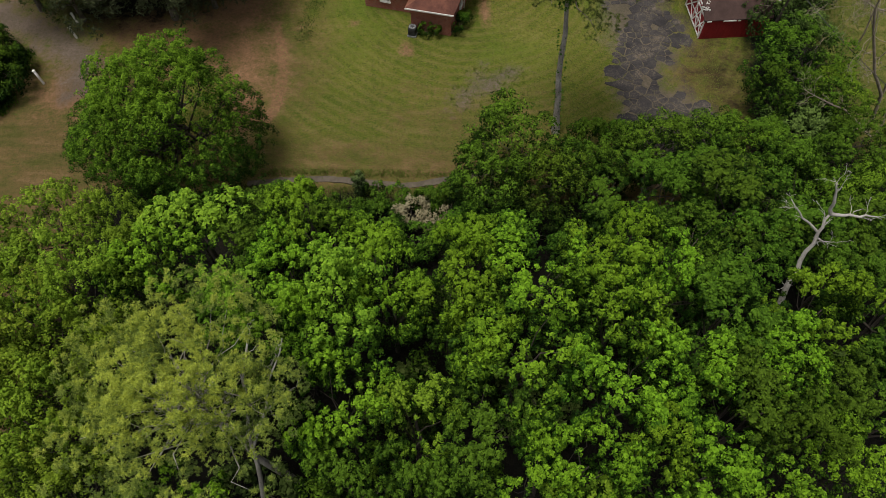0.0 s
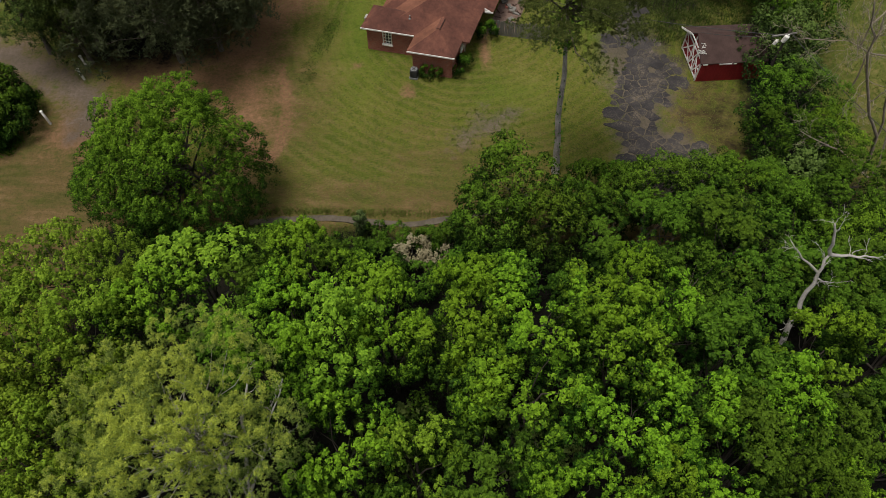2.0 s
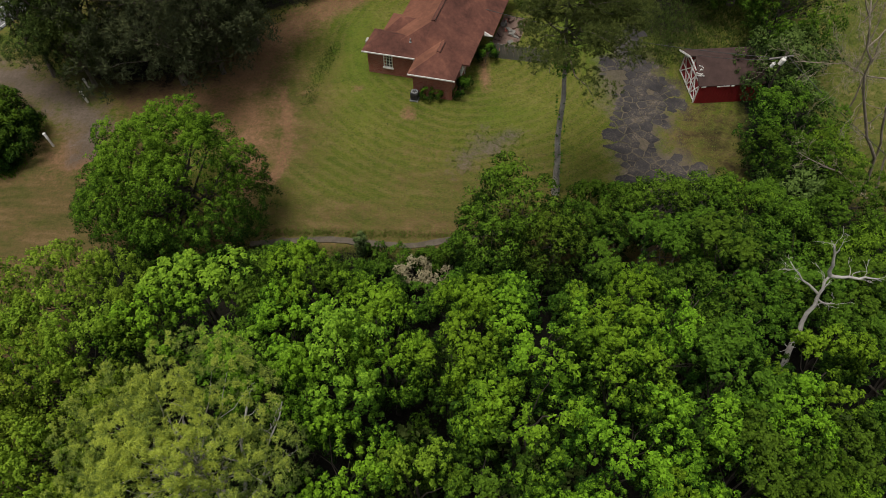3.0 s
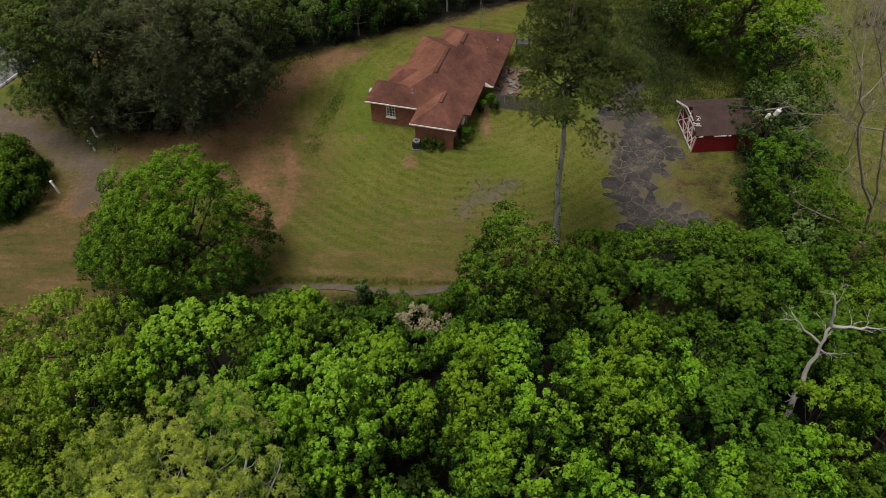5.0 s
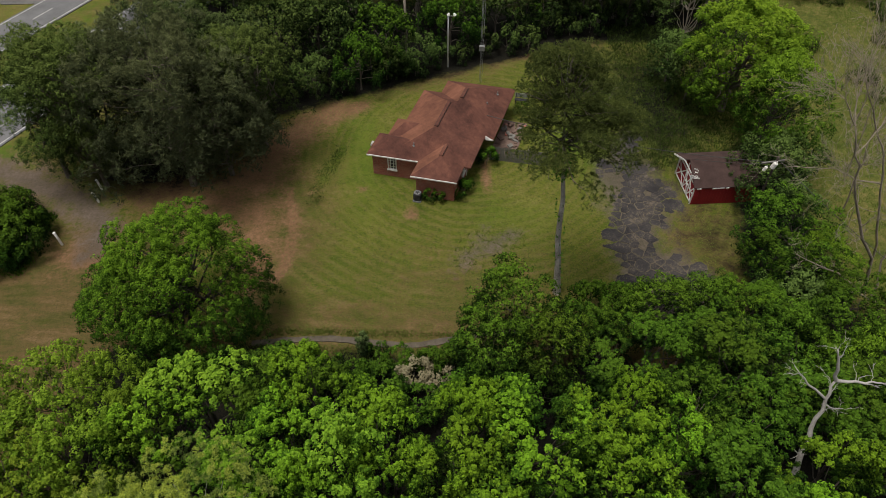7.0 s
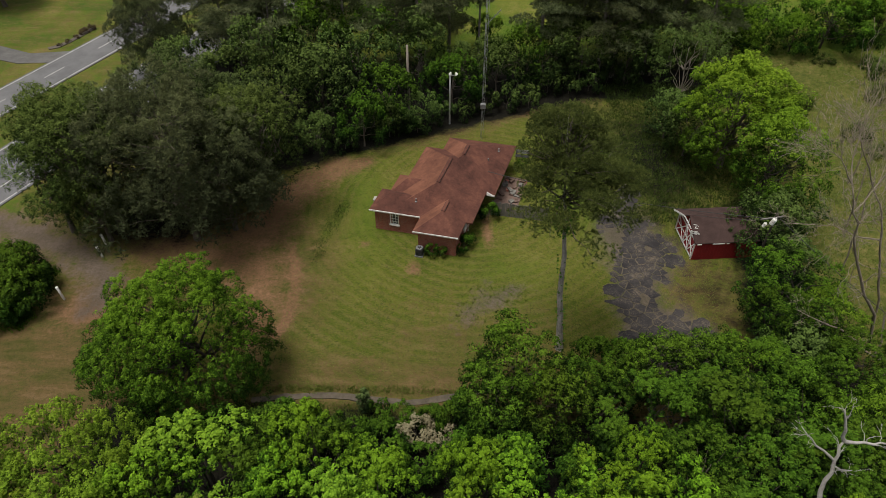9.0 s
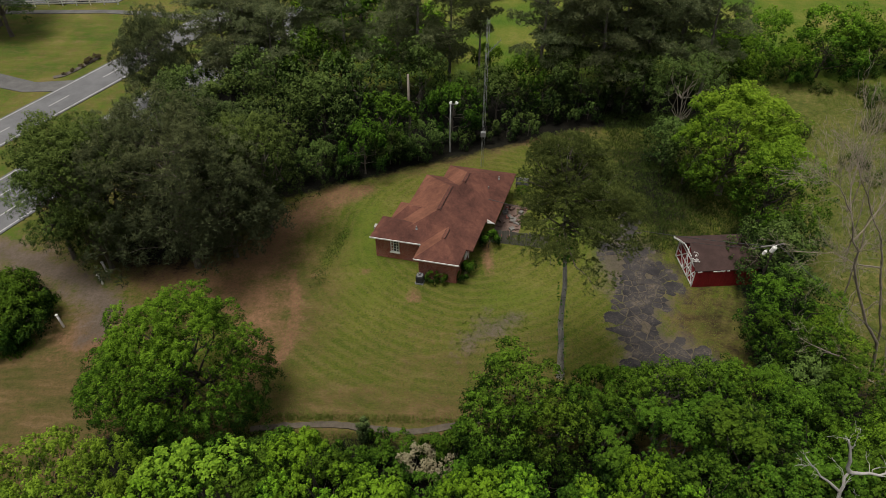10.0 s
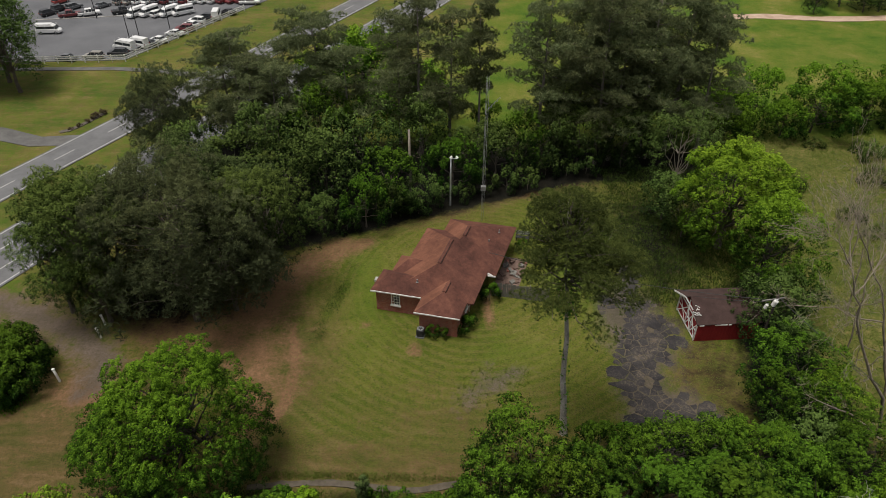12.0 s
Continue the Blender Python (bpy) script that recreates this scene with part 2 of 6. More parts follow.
def ground_material():
    """One ground: mown grass, lush field, dry grass, red clay, gravel and leaf litter with painted tree shade, by area.
    """
    k = Mat("ground", 0.97, 0, 0.15)
    big, mid, fine, grain = k.noise(0.11, 4), k.noise(0.6, 4), k.noise(3.2, 4, 0.7), k.noise(14, 3, 0.7)
    f = k.math("ADD", k.math("ADD", k.math("MULTIPLY", big, 0.28), k.math("MULTIPLY", mid, 0.24)), k.math("ADD", k.math("MULTIPLY", fine, 0.28), k.math("MULTIPLY", grain, 0.20)))
    mown = k.ramp(f, [(0.39, (0.042, 0.064, 0.006)), (0.46, (0.083, 0.108, 0.011)), (0.53, (0.122, 0.133, 0.018)), (0.61, (0.180, 0.144, 0.042))])
    lanes = k.t.nodes.new("ShaderNodeTexWave")
    lanes.wave_type, lanes.rings_direction = "RINGS", "Z"
    for key, val in (("Scale", 0.34), ("Distortion", 4.2), ("Detail", 3.0), ("Detail Scale", 0.35)):
        lanes.inputs[key].default_value = val
    centre = k.t.nodes.new("ShaderNodeMapping")
    centre.inputs["Location"].default_value = (-2.0, -58.0, 0)
    k.t.links.new(k.coord.outputs["Object"], centre.inputs["Vector"])
    k.t.links.new(centre.outputs["Vector"], lanes.inputs["Vector"])
    stripes = k.noise(0.8, 3, 0.6, (0.25, 2.4, 1))
    dryness = k.math("ADD", k.math("MULTIPLY", k.math("SUBTRACT", k.math("MULTIPLY", lanes.outputs["Fac"], k.noise(0.33, 3)), 0.2), 2.3), k.math("MULTIPLY", k.math("SUBTRACT", stripes, 0.45), 2.5))
    mown = k.mix(k.math("MULTIPLY", dryness, 0.6, True), mown, (0.148, 0.128, 0.038))
    mown = k.mix(k.math("MULTIPLY", k.math("SUBTRACT", 0.8, lanes.outputs["Fac"]), k.math("MULTIPLY", k.math("SUBTRACT", k.noise(0.22, 4, 0.65), 0.30), 1.3), True), mown, (0.056, 0.078, 0.010))
    blot = k.noise(1.5, 4, 0.75)
    mown = k.mix(k.math("MULTIPLY", k.math("SUBTRACT", blot, 0.56), 5.0, True), mown, (0.052, 0.076, 0.012))
    crumbs = k.noise(4.5, 3, 0.8)
    mown = k.mix(k.math("MULTIPLY", k.math("SUBTRACT", crumbs, 0.53), 5.5, True), mown, (0.155, 0.124, 0.048))
    tuft = k.noise(7.5, 3, 0.8)
    mown = k.mix(k.math("MULTIPLY", k.math("SUBTRACT", tuft, 0.52), 6.0, True), mown, (0.042, 0.063, 0.008))
    lush = k.ramp(k.math("ADD", k.math("MULTIPLY", f, 0.6), k.math("MULTIPLY", big, 0.4)), [(0.38, (0.042, 0.095, 0.007)), (0.46, (0.074, 0.124, 0.011)), (0.54, (0.120, 0.142, 0.02)), (0.62, (0.195, 0.18, 0.05))])
    streaks = k.noise(0.5, 4, 0.7, (0.5, 1.6, 1))
    dry = k.ramp(k.math("ADD", k.math("MULTIPLY", f, 0.4), k.math("MULTIPLY", streaks, 0.6)), [(0.38, (0.048, 0.052, 0.011)), (0.45, (0.085, 0.068, 0.024)), (0.52, (0.112, 0.072, 0.032)), (0.60, (0.175, 0.108, 0.058))])
    clay = k.ramp(f, [(0.36, (0.118, 0.068, 0.036)), (0.5, (0.19, 0.106, 0.058)), (0.66, (0.31, 0.185, 0.115))])
    gravel = k.ramp(f, [(0.36, (0.058, 0.047, 0.039)), (0.5, (0.102, 0.082, 0.067)), (0.66, (0.185, 0.150, 0.125))])
    # litter colour taken near black to stand for shade under the trees
    shaded_litter = k.ramp(f, [(0.36, (0.003, 0.003, 0.002)), (0.5, (0.006, 0.006, 0.004)), (0.66, (0.018, 0.015, 0.008))])
    brush = k.ramp(k.math("ADD", k.math("MULTIPLY", f, 0.6), k.math("MULTIPLY", blot, 0.4)), [(0.40, (0.044, 0.066, 0.011)), (0.5, (0.098, 0.108, 0.022)), (0.60, (0.185, 0.152, 0.056))])
    edge = k.math("SUBTRACT", k.math("ADD", k.math("MULTIPLY", mid, 0.5), k.math("ADD", k.math("MULTIPLY", fine, 0.35), k.math("MULTIPLY", grain, 0.15))), 0.5)

    def mask(name, soft=3.0):
        a = k.math("ADD", k.attr(name), k.math("MULTIPLY", edge, 2.2))
        return k.math("ADD", k.math("MULTIPLY", k.math("SUBTRACT", a, 0.5), soft), 0.5, True)

    c = k.mix(mask("lush", 2.0), mown, lush)
    c = k.mix(mask("brush", 1.6), c, brush)
    c = k.mix(k.math("MULTIPLY", mask("dry", 1.4), 0.85), c, dry)
    c = k.mix(k.math("MULTIPLY", mask("clay", 2.0), 0.92), c, clay)
    c = k.mix(k.math("MULTIPLY", mask("gravel", 2.2), 0.9), c, gravel)
    c = k.mix(k.math("MULTIPLY", k.math("SUBTRACT", tuft, 0.5), 2.6, True), c, (0.045, 0.045, 0.016))
    c = k.mix(mask("shaded_litter", 2.0), c, shaded_litter)
    k.color(c)
    k.bump(k.math("ADD", k.math("MULTIPLY", fine, 0.6), k.math("MULTIPLY", grain, 0.4)), 0.9, 0.16)
    return k.m


M["ground"] = ground_material()

# ---- mesh helpers ----
def mesh_of(name, verts, faces, mats, smooth=False, uv=False):
    me = bpy.data.meshes.new(name)
    me.from_pydata([tuple(v) for v in verts], [], faces)
    for m in mats if isinstance(mats, (list, tuple)) else [mats]:
        me.materials.append(m)
    if smooth:
        me.polygons.foreach_set("use_smooth", [True] * len(me.polygons))
    if uv:
        lay = me.uv_layers.new(name="UVMap")
        for p in me.polygons:
            side = Vector((-p.normal.y, p.normal.x, 0))
            side = side.normalized() if side.length > 0.1 else Vector((1, 0, 0))
            for li in p.loop_indices:
                co = me.vertices[me.loops[li].vertex_index].co
                lay.data[li].uv = (co.dot(side), co.z if abs(p.normal.z) < 0.9 else co.y)
    me.update()
    return me


def polys(name, array, mat, corners, top_lit=None):
    """A mesh of many separate faces, each of so many corners, from an array of points."""
    n = len(array)
    me = bpy.data.meshes.new(name)
    me.vertices.add(n)
    me.vertices.foreach_set("co", np.asarray(array, dtype=np.float32).ravel())
    me.loops.add(n)
    me.loops.foreach_set("vertex_index", np.arange(n, dtype=np.int32))
    me.polygons.add(n // corners)
    me.polygons.foreach_set("loop_start", np.arange(0, n, corners, dtype=np.int32))
    me.polygons.foreach_set("loop_total", np.full(n // corners, corners, dtype=np.int32))
    me.materials.append(mat)
    me.update(calc_edges=True)
    value = np.full(n // corners, 0.5) if top_lit is None else top_lit
    me.attributes.new("top_lit", "FLOAT", "POINT").data.foreach_set("value", np.repeat(value, corners).astype(np.float32))
    return me


def part(name, bm, mat, parent, label="", at=None):
    """One mesh object under a thing or a part; bm is a bmesh or a ready mesh."""
    if isinstance(bm, bmesh.types.BMesh):
        me = bpy.data.meshes.new(name)
        bm.to_mesh(me)
        bm.free()
        me.materials.append(mat)
    else:
        me = bm
    ob = new(name, me)
    ob.parent = parent
    if at is not None:
        ob.matrix_basis = at
    if label:
        ob["label"] = label
    return ob


def thing(name, label, category, m=None, group="", kind=""):
    ob = new(name)
    ob.empty_display_size = 0.2
    if m is not None:
        ob.matrix_basis = m
    return tagged(ob, label, category, group, kind)


def box(x0, x1, y0, y1, z0, z1, bevel=0.0, bm=None):
    """A box, bevelled where asked, added to bm."""
    bm = bm or bmesh.new()
    made = bmesh.ops.create_cube(bm, size=1.0)["verts"]
    for v in made:
        v.co = Vector(((x0 + x1) / 2 + v.co.x * (x1 - x0), (y0 + y1) / 2 + v.co.y * (y1 - y0), (z0 + z1) / 2 + v.co.z * (z1 - z0)))
    if bevel:
        edges = list({e for v in made for e in v.link_edges})
        bmesh.ops.bevel(bm, geom=edges, offset=bevel, segments=2, affect="EDGES")
    return bm


def beam(a, b, w, h, bm=None):
    """A straight bar from a to b."""
    bm = bm or bmesh.new()
    a, b = Vector(a), Vector(b)
    q = (b - a).to_track_quat("X", "Z").to_matrix().to_4x4()
    made = bmesh.ops.create_cube(bm, size=1.0)["verts"]
    for v in made:
        v.co = Matrix.Translation((a + b) / 2) @ q @ Vector((v.co.x * (b - a).length, v.co.y * w, v.co.z * h))
    return bm


def lathe(profile, sides=12):
    """A turned solid from (radius, height) pairs."""
    verts, faces = [], []
    for r, z in profile:
        verts += [(r * math.cos(2 * math.pi * i / sides), r * math.sin(2 * math.pi * i / sides), z) for i in range(sides)]
    for j in range(len(profile) - 1):
        for i in range(sides):
            faces.append((j * sides + i, j * sides + (i + 1) % sides, (j + 1) * sides + (i + 1) % sides, (j + 1) * sides + i))
    faces += [tuple(reversed(range(sides))), tuple(range(len(verts) - sides, len(verts)))]
    return verts, faces


class Tubes:
    """Collects tapered, bent tubes for trunks and limbs into one mesh."""

    def __init__(self):
        self.v, self.f = [], []

    def add(self, pts, radii, sides=7):
        pts = [Vector(p) for p in pts]
        first = len(self.v)
        for i, p in enumerate(pts):
            d = (pts[min(i + 1, len(pts) - 1)] - pts[max(i - 1, 0)]).normalized()
            a = d.cross(Vector((0.31, 0.95, 0.05))).normalized()
            b = d.cross(a)
            for s in range(sides):
                w = 2 * math.pi * s / sides
                self.v.append(p + (a * math.cos(w) + b * math.sin(w)) * radii[i])
        for i in range(len(pts) - 1):
            for s in range(sides):
                q, n = first + i * sides, (s + 1) % sides
                self.f.append((q + s, q + n, q + sides + n, q + sides + s))
        self.f.append(tuple(range(first + (len(pts) - 1) * sides, first + len(pts) * sides)))

    def mesh(self, name, mat):
        return mesh_of(name, self.v, self.f, mat, smooth=True)


def wander(rng, a, b, steps, amount):
    """A bent line from a to b."""
    a, b = Vector(a), Vector(b)
    out = []
    for i in range(steps + 1):
        s = i / steps
        off = Vector(rng.normal(0, amount, 3)) * math.sin(math.pi * s)
        out.append(a.lerp(b, s) + off)
    return out


def unit(a):
    return a / np.maximum(np.linalg.norm(a, axis=1, keepdims=True), 1e-6)


UP = np.array((0.0, 0.0, 1.0))


def leaves_array(rng, P, N, length, width):
    """Folded four-cornered leaves at the points P, facing along N."""
    n = len(P)
    t = unit(np.cross(N, rng.normal(size=(n, 3))))
    s = np.cross(N, t)
    L = length * rng.uniform(0.65, 1.3, (n, 1))
    W = width * L / length * rng.uniform(0.8, 1.2, (n, 1))
    out = np.empty((n, 4, 3))
    out[:, 0] = P - t * L * 0.5
    out[:, 1] = P + s * W * 0.5 + N * W * 0.22 + t * L * 0.05
    out[:, 2] = P + t * L * 0.5 - N * L * 0.12
    out[:, 3] = P - s * W * 0.5 + N * W * 0.22 + t * L * 0.05
    return out.reshape(-1, 3)


def crown_points(rng, R, H, boughs, clumps, leaves, clump_r, low=-0.35, open_=0.0, plume=1.5, bough=(0.22, 0.40), lift=0.6):
    """Leaf places and facings of an uneven dome: boughs of upright leafy shoots round the origin."""
    d = unit(rng.normal(size=(boughs * 4, 3)) + UP * 0.25)
    d = d[d[:, 2] > low][:boughs]
    uneven = rng.uniform(0.78 - open_, 1.0, (len(d), 1))
    B = d * np.array((R, R, H)) * uneven
    br = R * rng.uniform(*bough, (len(d), 1))
    d2 = unit(rng.normal(size=(len(d) * clumps, 3)) + np.repeat(d, clumps, 0) * 0.7 + UP * lift)
    C = np.repeat(B, clumps, 0) + d2 * np.repeat(br, clumps, 0) * rng.uniform(0.8, 1.25, (len(d2), 1))
    d3 = unit(rng.normal(size=(len(C) * leaves, 3)) + np.repeat(d2, leaves, 0) * 0.4 + UP * 0.3)
    cr = clump_r * np.repeat(rng.uniform(0.6, 1.3, (len(C), 1)), leaves, 0)
    off = d3 * cr * rng.uniform(0.5, 1.05, (len(d3), 1))
    off[:, :2] *= 0.85 - 0.3 * np.clip(off[:, 2:] / clump_r, -1, 1)
    off[:, 2] *= plume
    P = np.repeat(C, leaves, 0) + off
    # paler shoot tips, plus top light painted up each bough and crown
    top_lit = np.clip(0.1 + 0.32 * d3[:, 2] + 0.42 * np.repeat(d2[:, 2], leaves) + 0.32 * np.repeat(d[:, 2], clumps * leaves), 0, 1)
    N = unit(d3 * 0.8 + UP * 0.55 + rng.normal(size=d3.shape) * 0.35)
    return P, N, B, top_lit


def broad_tree(seed, name, label, category, R, H, centre, boughs, clumps, leaves, leaf, clump_r, mat, bark, trunk_r, low=-0.35, open_=0.0, group="", plume=1.5, taper=0.0, slim=0.56, bough=(0.22, 0.40), lift=0.6):
    """A broadleaf tree or shrub: tapered trunk with limbs, and a crown of leaf clumps."""
    rng = np.random.default_rng(seed)
    P, N, B, top_lit = crown_points(rng, R, H, boughs, clumps, leaves, clump_r, low, open_, plume, bough, lift)
    P[:, :2] *= 1 - taper * (np.clip(P[:, 2:], -H, H) / H + 0.2)
    P = P + np.array((0, 0, centre))
    P[:, 2] = np.maximum(P[:, 2], 0.08)
    root = thing(name, label, category, group=group)
    tb = Tubes()
    top = Vector((rng.normal(0, 0.06) * R, rng.normal(0, 0.06) * R, centre + H * 0.35))
    spine = wander(rng, (0, 0, -0.15), top, 6, trunk_r * 0.7)
    tb.add(spine, [trunk_r * (1.35 if i == 0 else 1 - 0.13 * i) for i in range(7)], 8)
    for k in range(0, len(B), 2):
        s = spine[2 + k % 4]
        tip = Vector(B[k] * 0.95) + Vector((0, 0, centre))
        tb.add(wander(rng, s, tip, 4, 0.08 * R), [trunk_r * q for q in (0.45, 0.34, 0.24, 0.16, 0.07)], 5)
    part("trunk", tb.mesh("trunk", bark), None, root)
    part("crown", polys("crown", leaves_array(rng, P, N, leaf, leaf * slim), mat, 4, top_lit), None, root)
    return root


def needles_array(rng, P, D, per, length, width):
    """Tufts: so many thin three-cornered needles bursting from each point round its direction."""
    P, D = np.repeat(P, per, 0), np.repeat(D, per, 0)
    d = unit(rng.normal(size=P.shape) * 0.9 + D * 0.6)
    s = unit(np.cross(d, rng.normal(size=P.shape)))
    L = length * rng.uniform(0.7, 1.2, (len(P), 1))
    out = np.empty((len(P), 3, 3))
    out[:, 0], out[:, 1], out[:, 2] = P + s * width, P - s * width, P + d * L
    return out.reshape(-1, 3)


def pine_tree(seed, name, label, height, base, R, whorls, per_whorl, tufts, per, needle, width, mat, bark, trunk_r, lean=(0, 0), shape=0.6, flat=0.3, group="", pad=0.45, profile=None, burst=9, sway=0.22, cap=None, skew=0.0):
    """A pine: straight bare trunk, whorls of limbs and pads of needle tufts with gaps between."""
    rng = np.random.default_rng(seed)
    root = thing(name, label, "pine tree", group=group)
    tb, lb = Tubes(), Tubes()
    top = Vector((lean[0], lean[1], height))
    spine = [Vector((lean[0] * s + rng.normal(0, 0.05), lean[1] * s + rng.normal(0, 0.05), height * s - 0.15 * (s == 0))) for s in np.linspace(0, 1, 12)]
    tb.add(spine, [trunk_r * (1.3 if i == 0 else 1.02 - 0.082 * i) for i in range(12)], 9)
    P, D, Y = [], [], []
    for w in range(whorls):
        q = (w + rng.uniform(0, 0.6)) / whorls
        z = base + (height - base) * q
        at = Vector((lean[0] * (z / height), lean[1] * (z / height), z))
        reach = R * (math.sin(math.pi * min(1, 0.22 + q * 0.72)) ** shape) * (1.02 - 0.45 * q)
        if profile:
            reach = R * float(np.interp(q, np.linspace(0, 1, len(profile)), profile))
        for k in range(per_whorl):
            a = rng.uniform(0, 2 * math.pi)
            ln = reach * rng.uniform(0.55, 1.1) * (1 + skew * math.cos(a))
            tip = at + Vector((math.cos(a) * ln, math.sin(a) * ln, ln * rng.uniform(-0.1, 0.35) + 0.2))
            limb = wander(rng, at, tip, 4, 0.06 * ln)
            lr = max(0.02, trunk_r * 0.28 * (1 - 0.6 * q))
            lb.add(limb, [lr * u for u in (1, 0.75, 0.55, 0.35, 0.15)], 5)
            pads = max(4, round(tufts / 9 * ln / R))
            for i in range(pads):
                along_limb = rng.uniform(0.14, 1.05) ** 0.75
                c = at.lerp(tip, along_limb)
                c = c + Vector((-math.sin(a), math.cos(a), 0)) * rng.normal(0, sway) * ln * (0.4 + 0.6 * along_limb) + Vector((0, 0, rng.normal(0.1, flat)))
                size = pad * rng.uniform(0.7, 1.3)
                for j in range(burst):
                    o = Vector(rng.normal(0, 1, 3)).normalized()
                    o.z = abs(o.z) * 0.75 - 0.1
                    P.append(c + o * size)
                    D.append(o + Vector((0, 0, 0.35)))
                    # top light painted on: pad tops get paler needles than undersides
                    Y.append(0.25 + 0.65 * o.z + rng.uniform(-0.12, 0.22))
    for i in range(7 * burst):
        o = Vector(rng.normal(0, 1, 3)).normalized()
        P.append(top + Vector((o.x * 1.1, o.y * 1.1, o.z * 0.9 - 0.8)) * pad * 1.6)
        D.append(o + Vector((0, 0, 0.35)))
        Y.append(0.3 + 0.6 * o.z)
    for i in range(cap[0] if cap else 0):
        d = Vector(rng.normal(0, 1, 3)).normalized()
        c = top + Vector((d.x * cap[1], d.y * cap[1], (abs(d.z) * 1.4 - 1.2) * cap[2])) * rng.uniform(0.75, 1.05)
        lb.add(wander(rng, spine[-3], c, 3, 0.1), [0.05, 0.04, 0.03, 0.015], 4)
        for j in range(burst):
            o = Vector(rng.normal(0, 1, 3)).normalized()
            o.z = abs(o.z) * 0.9 - 0.15
            P.append(c + o * pad * rng.uniform(0.8, 1.2))
            D.append(o + Vector((0, 0, 0.4)))
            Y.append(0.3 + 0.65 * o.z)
    part("trunk", tb.mesh("trunk", bark), None, root)
    part("branchwork", lb.mesh("branchwork", M["bark"]), None, root)
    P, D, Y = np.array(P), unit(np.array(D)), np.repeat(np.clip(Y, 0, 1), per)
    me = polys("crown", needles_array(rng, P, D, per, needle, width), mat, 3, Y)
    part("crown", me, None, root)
    return root


def needle_dome(seed, name, label, R, H, centre, boughs, clumps, tufts, clump_r, per, needle, width, mat, bark, trunk_r, foot, low=-0.3, open_=0.22, plume=1.0, taper=0.0, group="", crest=0.55):
    """A broad old pine: a leaning trunk that forks into bare limbs, under billows of needle tufts."""
    rng = np.random.default_rng(seed)
    P, N, B, top_lit = crown_points(rng, R, H, boughs, clumps, tufts, clump_r, low, open_, plume)
    for a in (P, B):
        a[:, :2] *= 1 - taper * (np.clip(a[:, 2:], -H, H) / H + 0.1)
    P = P + np.array((0, 0, centre))
    root = thing(name, label, "pine tree", group=group)
    tb = Tubes()
    spine = wander(rng, foot, (0, 0, centre + H * crest), 6, trunk_r * 0.5)
    tb.add(spine, [trunk_r * (1.3 if i == 0 else 1 - 0.12 * i) for i in range(7)], 9)
    for k in range(len(B)):
        tip = Vector(B[k] * 1.02) + Vector((0, 0, centre))
        root_at = min(spine, key=lambda s: abs(s.z - (tip.z - 0.25 * R)))
        tb.add(wander(rng, root_at, tip, 5, 0.07 * R), [trunk_r * q for q in (0.3, 0.24, 0.18, 0.12, 0.07, 0.03)], 5)
    part("trunk", tb.mesh("trunk", bark), None, root)
    part("crown", polys("crown", needles_array(rng, P, N, per, needle, width), mat, 3, np.repeat(top_lit, per)), None, root)
    return root


def bare_tree(seed, name, label, limbs, mat, twigs=5, levels=2, spread=0.6, reach=1.2):
    """A leafless tree: bent limbs through given points, each with twigs that fork again."""
    rng = np.random.default_rng(seed)
    root = thing(name, label, "dead tree")
    tb, tw = Tubes(), Tubes()

    def grow(a, d, ln, rad, level):
        b = a + d * ln
        line = wander(rng, a, b, 5, ln * 0.07)
        tw.add(line, [max(0.008, rad * (1 - 0.16 * i)) for i in range(6)], 4)
        for k in range(3 if level else 0):
            nd = (d + Vector(rng.normal(0, spread, 3)) + Vector((0, 0, 0.12))).normalized()
            grow(line[rng.integers(2, 6)], nd, ln * rng.uniform(0.35, 0.7), rad * 0.5, level - 1)

    for r, pts in limbs:
        pts = [Vector(p) for p in pts]
        fine = []
        for a, b in zip(pts[:-1], pts[1:]):
            fine += wander(rng, a, b, 3, (b - a).length * 0.035)[:-1]
        fine.append(pts[-1])
        n = len(fine) - 1
        tb.add(fine, [r * (1 - 0.72 * i / n) for i in range(n + 1)], 8)
        for k in range(twigs):
            i = int(rng.integers(max(1, n // 3), n + 1))
            d = (fine[i] - fine[i - 1]).normalized()
            nd = (d + Vector(rng.normal(0, spread, 3))).normalized()
            grow(fine[i], nd, reach * rng.uniform(0.4, 1.1), r * 0.35 * (1 - 0.6 * i / n), levels - 1)
    part("trunk", tb.mesh("trunk", mat), None, root)
    part("branchwork", tw.mesh("branchwork", mat), None, root)["kind"] = "stuff"
    return root


used = {}


def plant(proto, x, y, scale, turn, z=0.0, tall=1.0):
    """Stand a tree at a place; the first time the original itself, after that copies of it."""
    m = pose(x, y, z, 0, 0, turn) @ Matrix.Diagonal((scale, scale, scale * tall, 1))
    if proto.name not in used:
        used[proto.name] = m
        proto.matrix_basis = m
        return proto
    s = proto.scale
    return copy_thing(proto, m @ Matrix.Diagonal((1 / s[0], 1 / s[1], 1 / s[2], 1)))

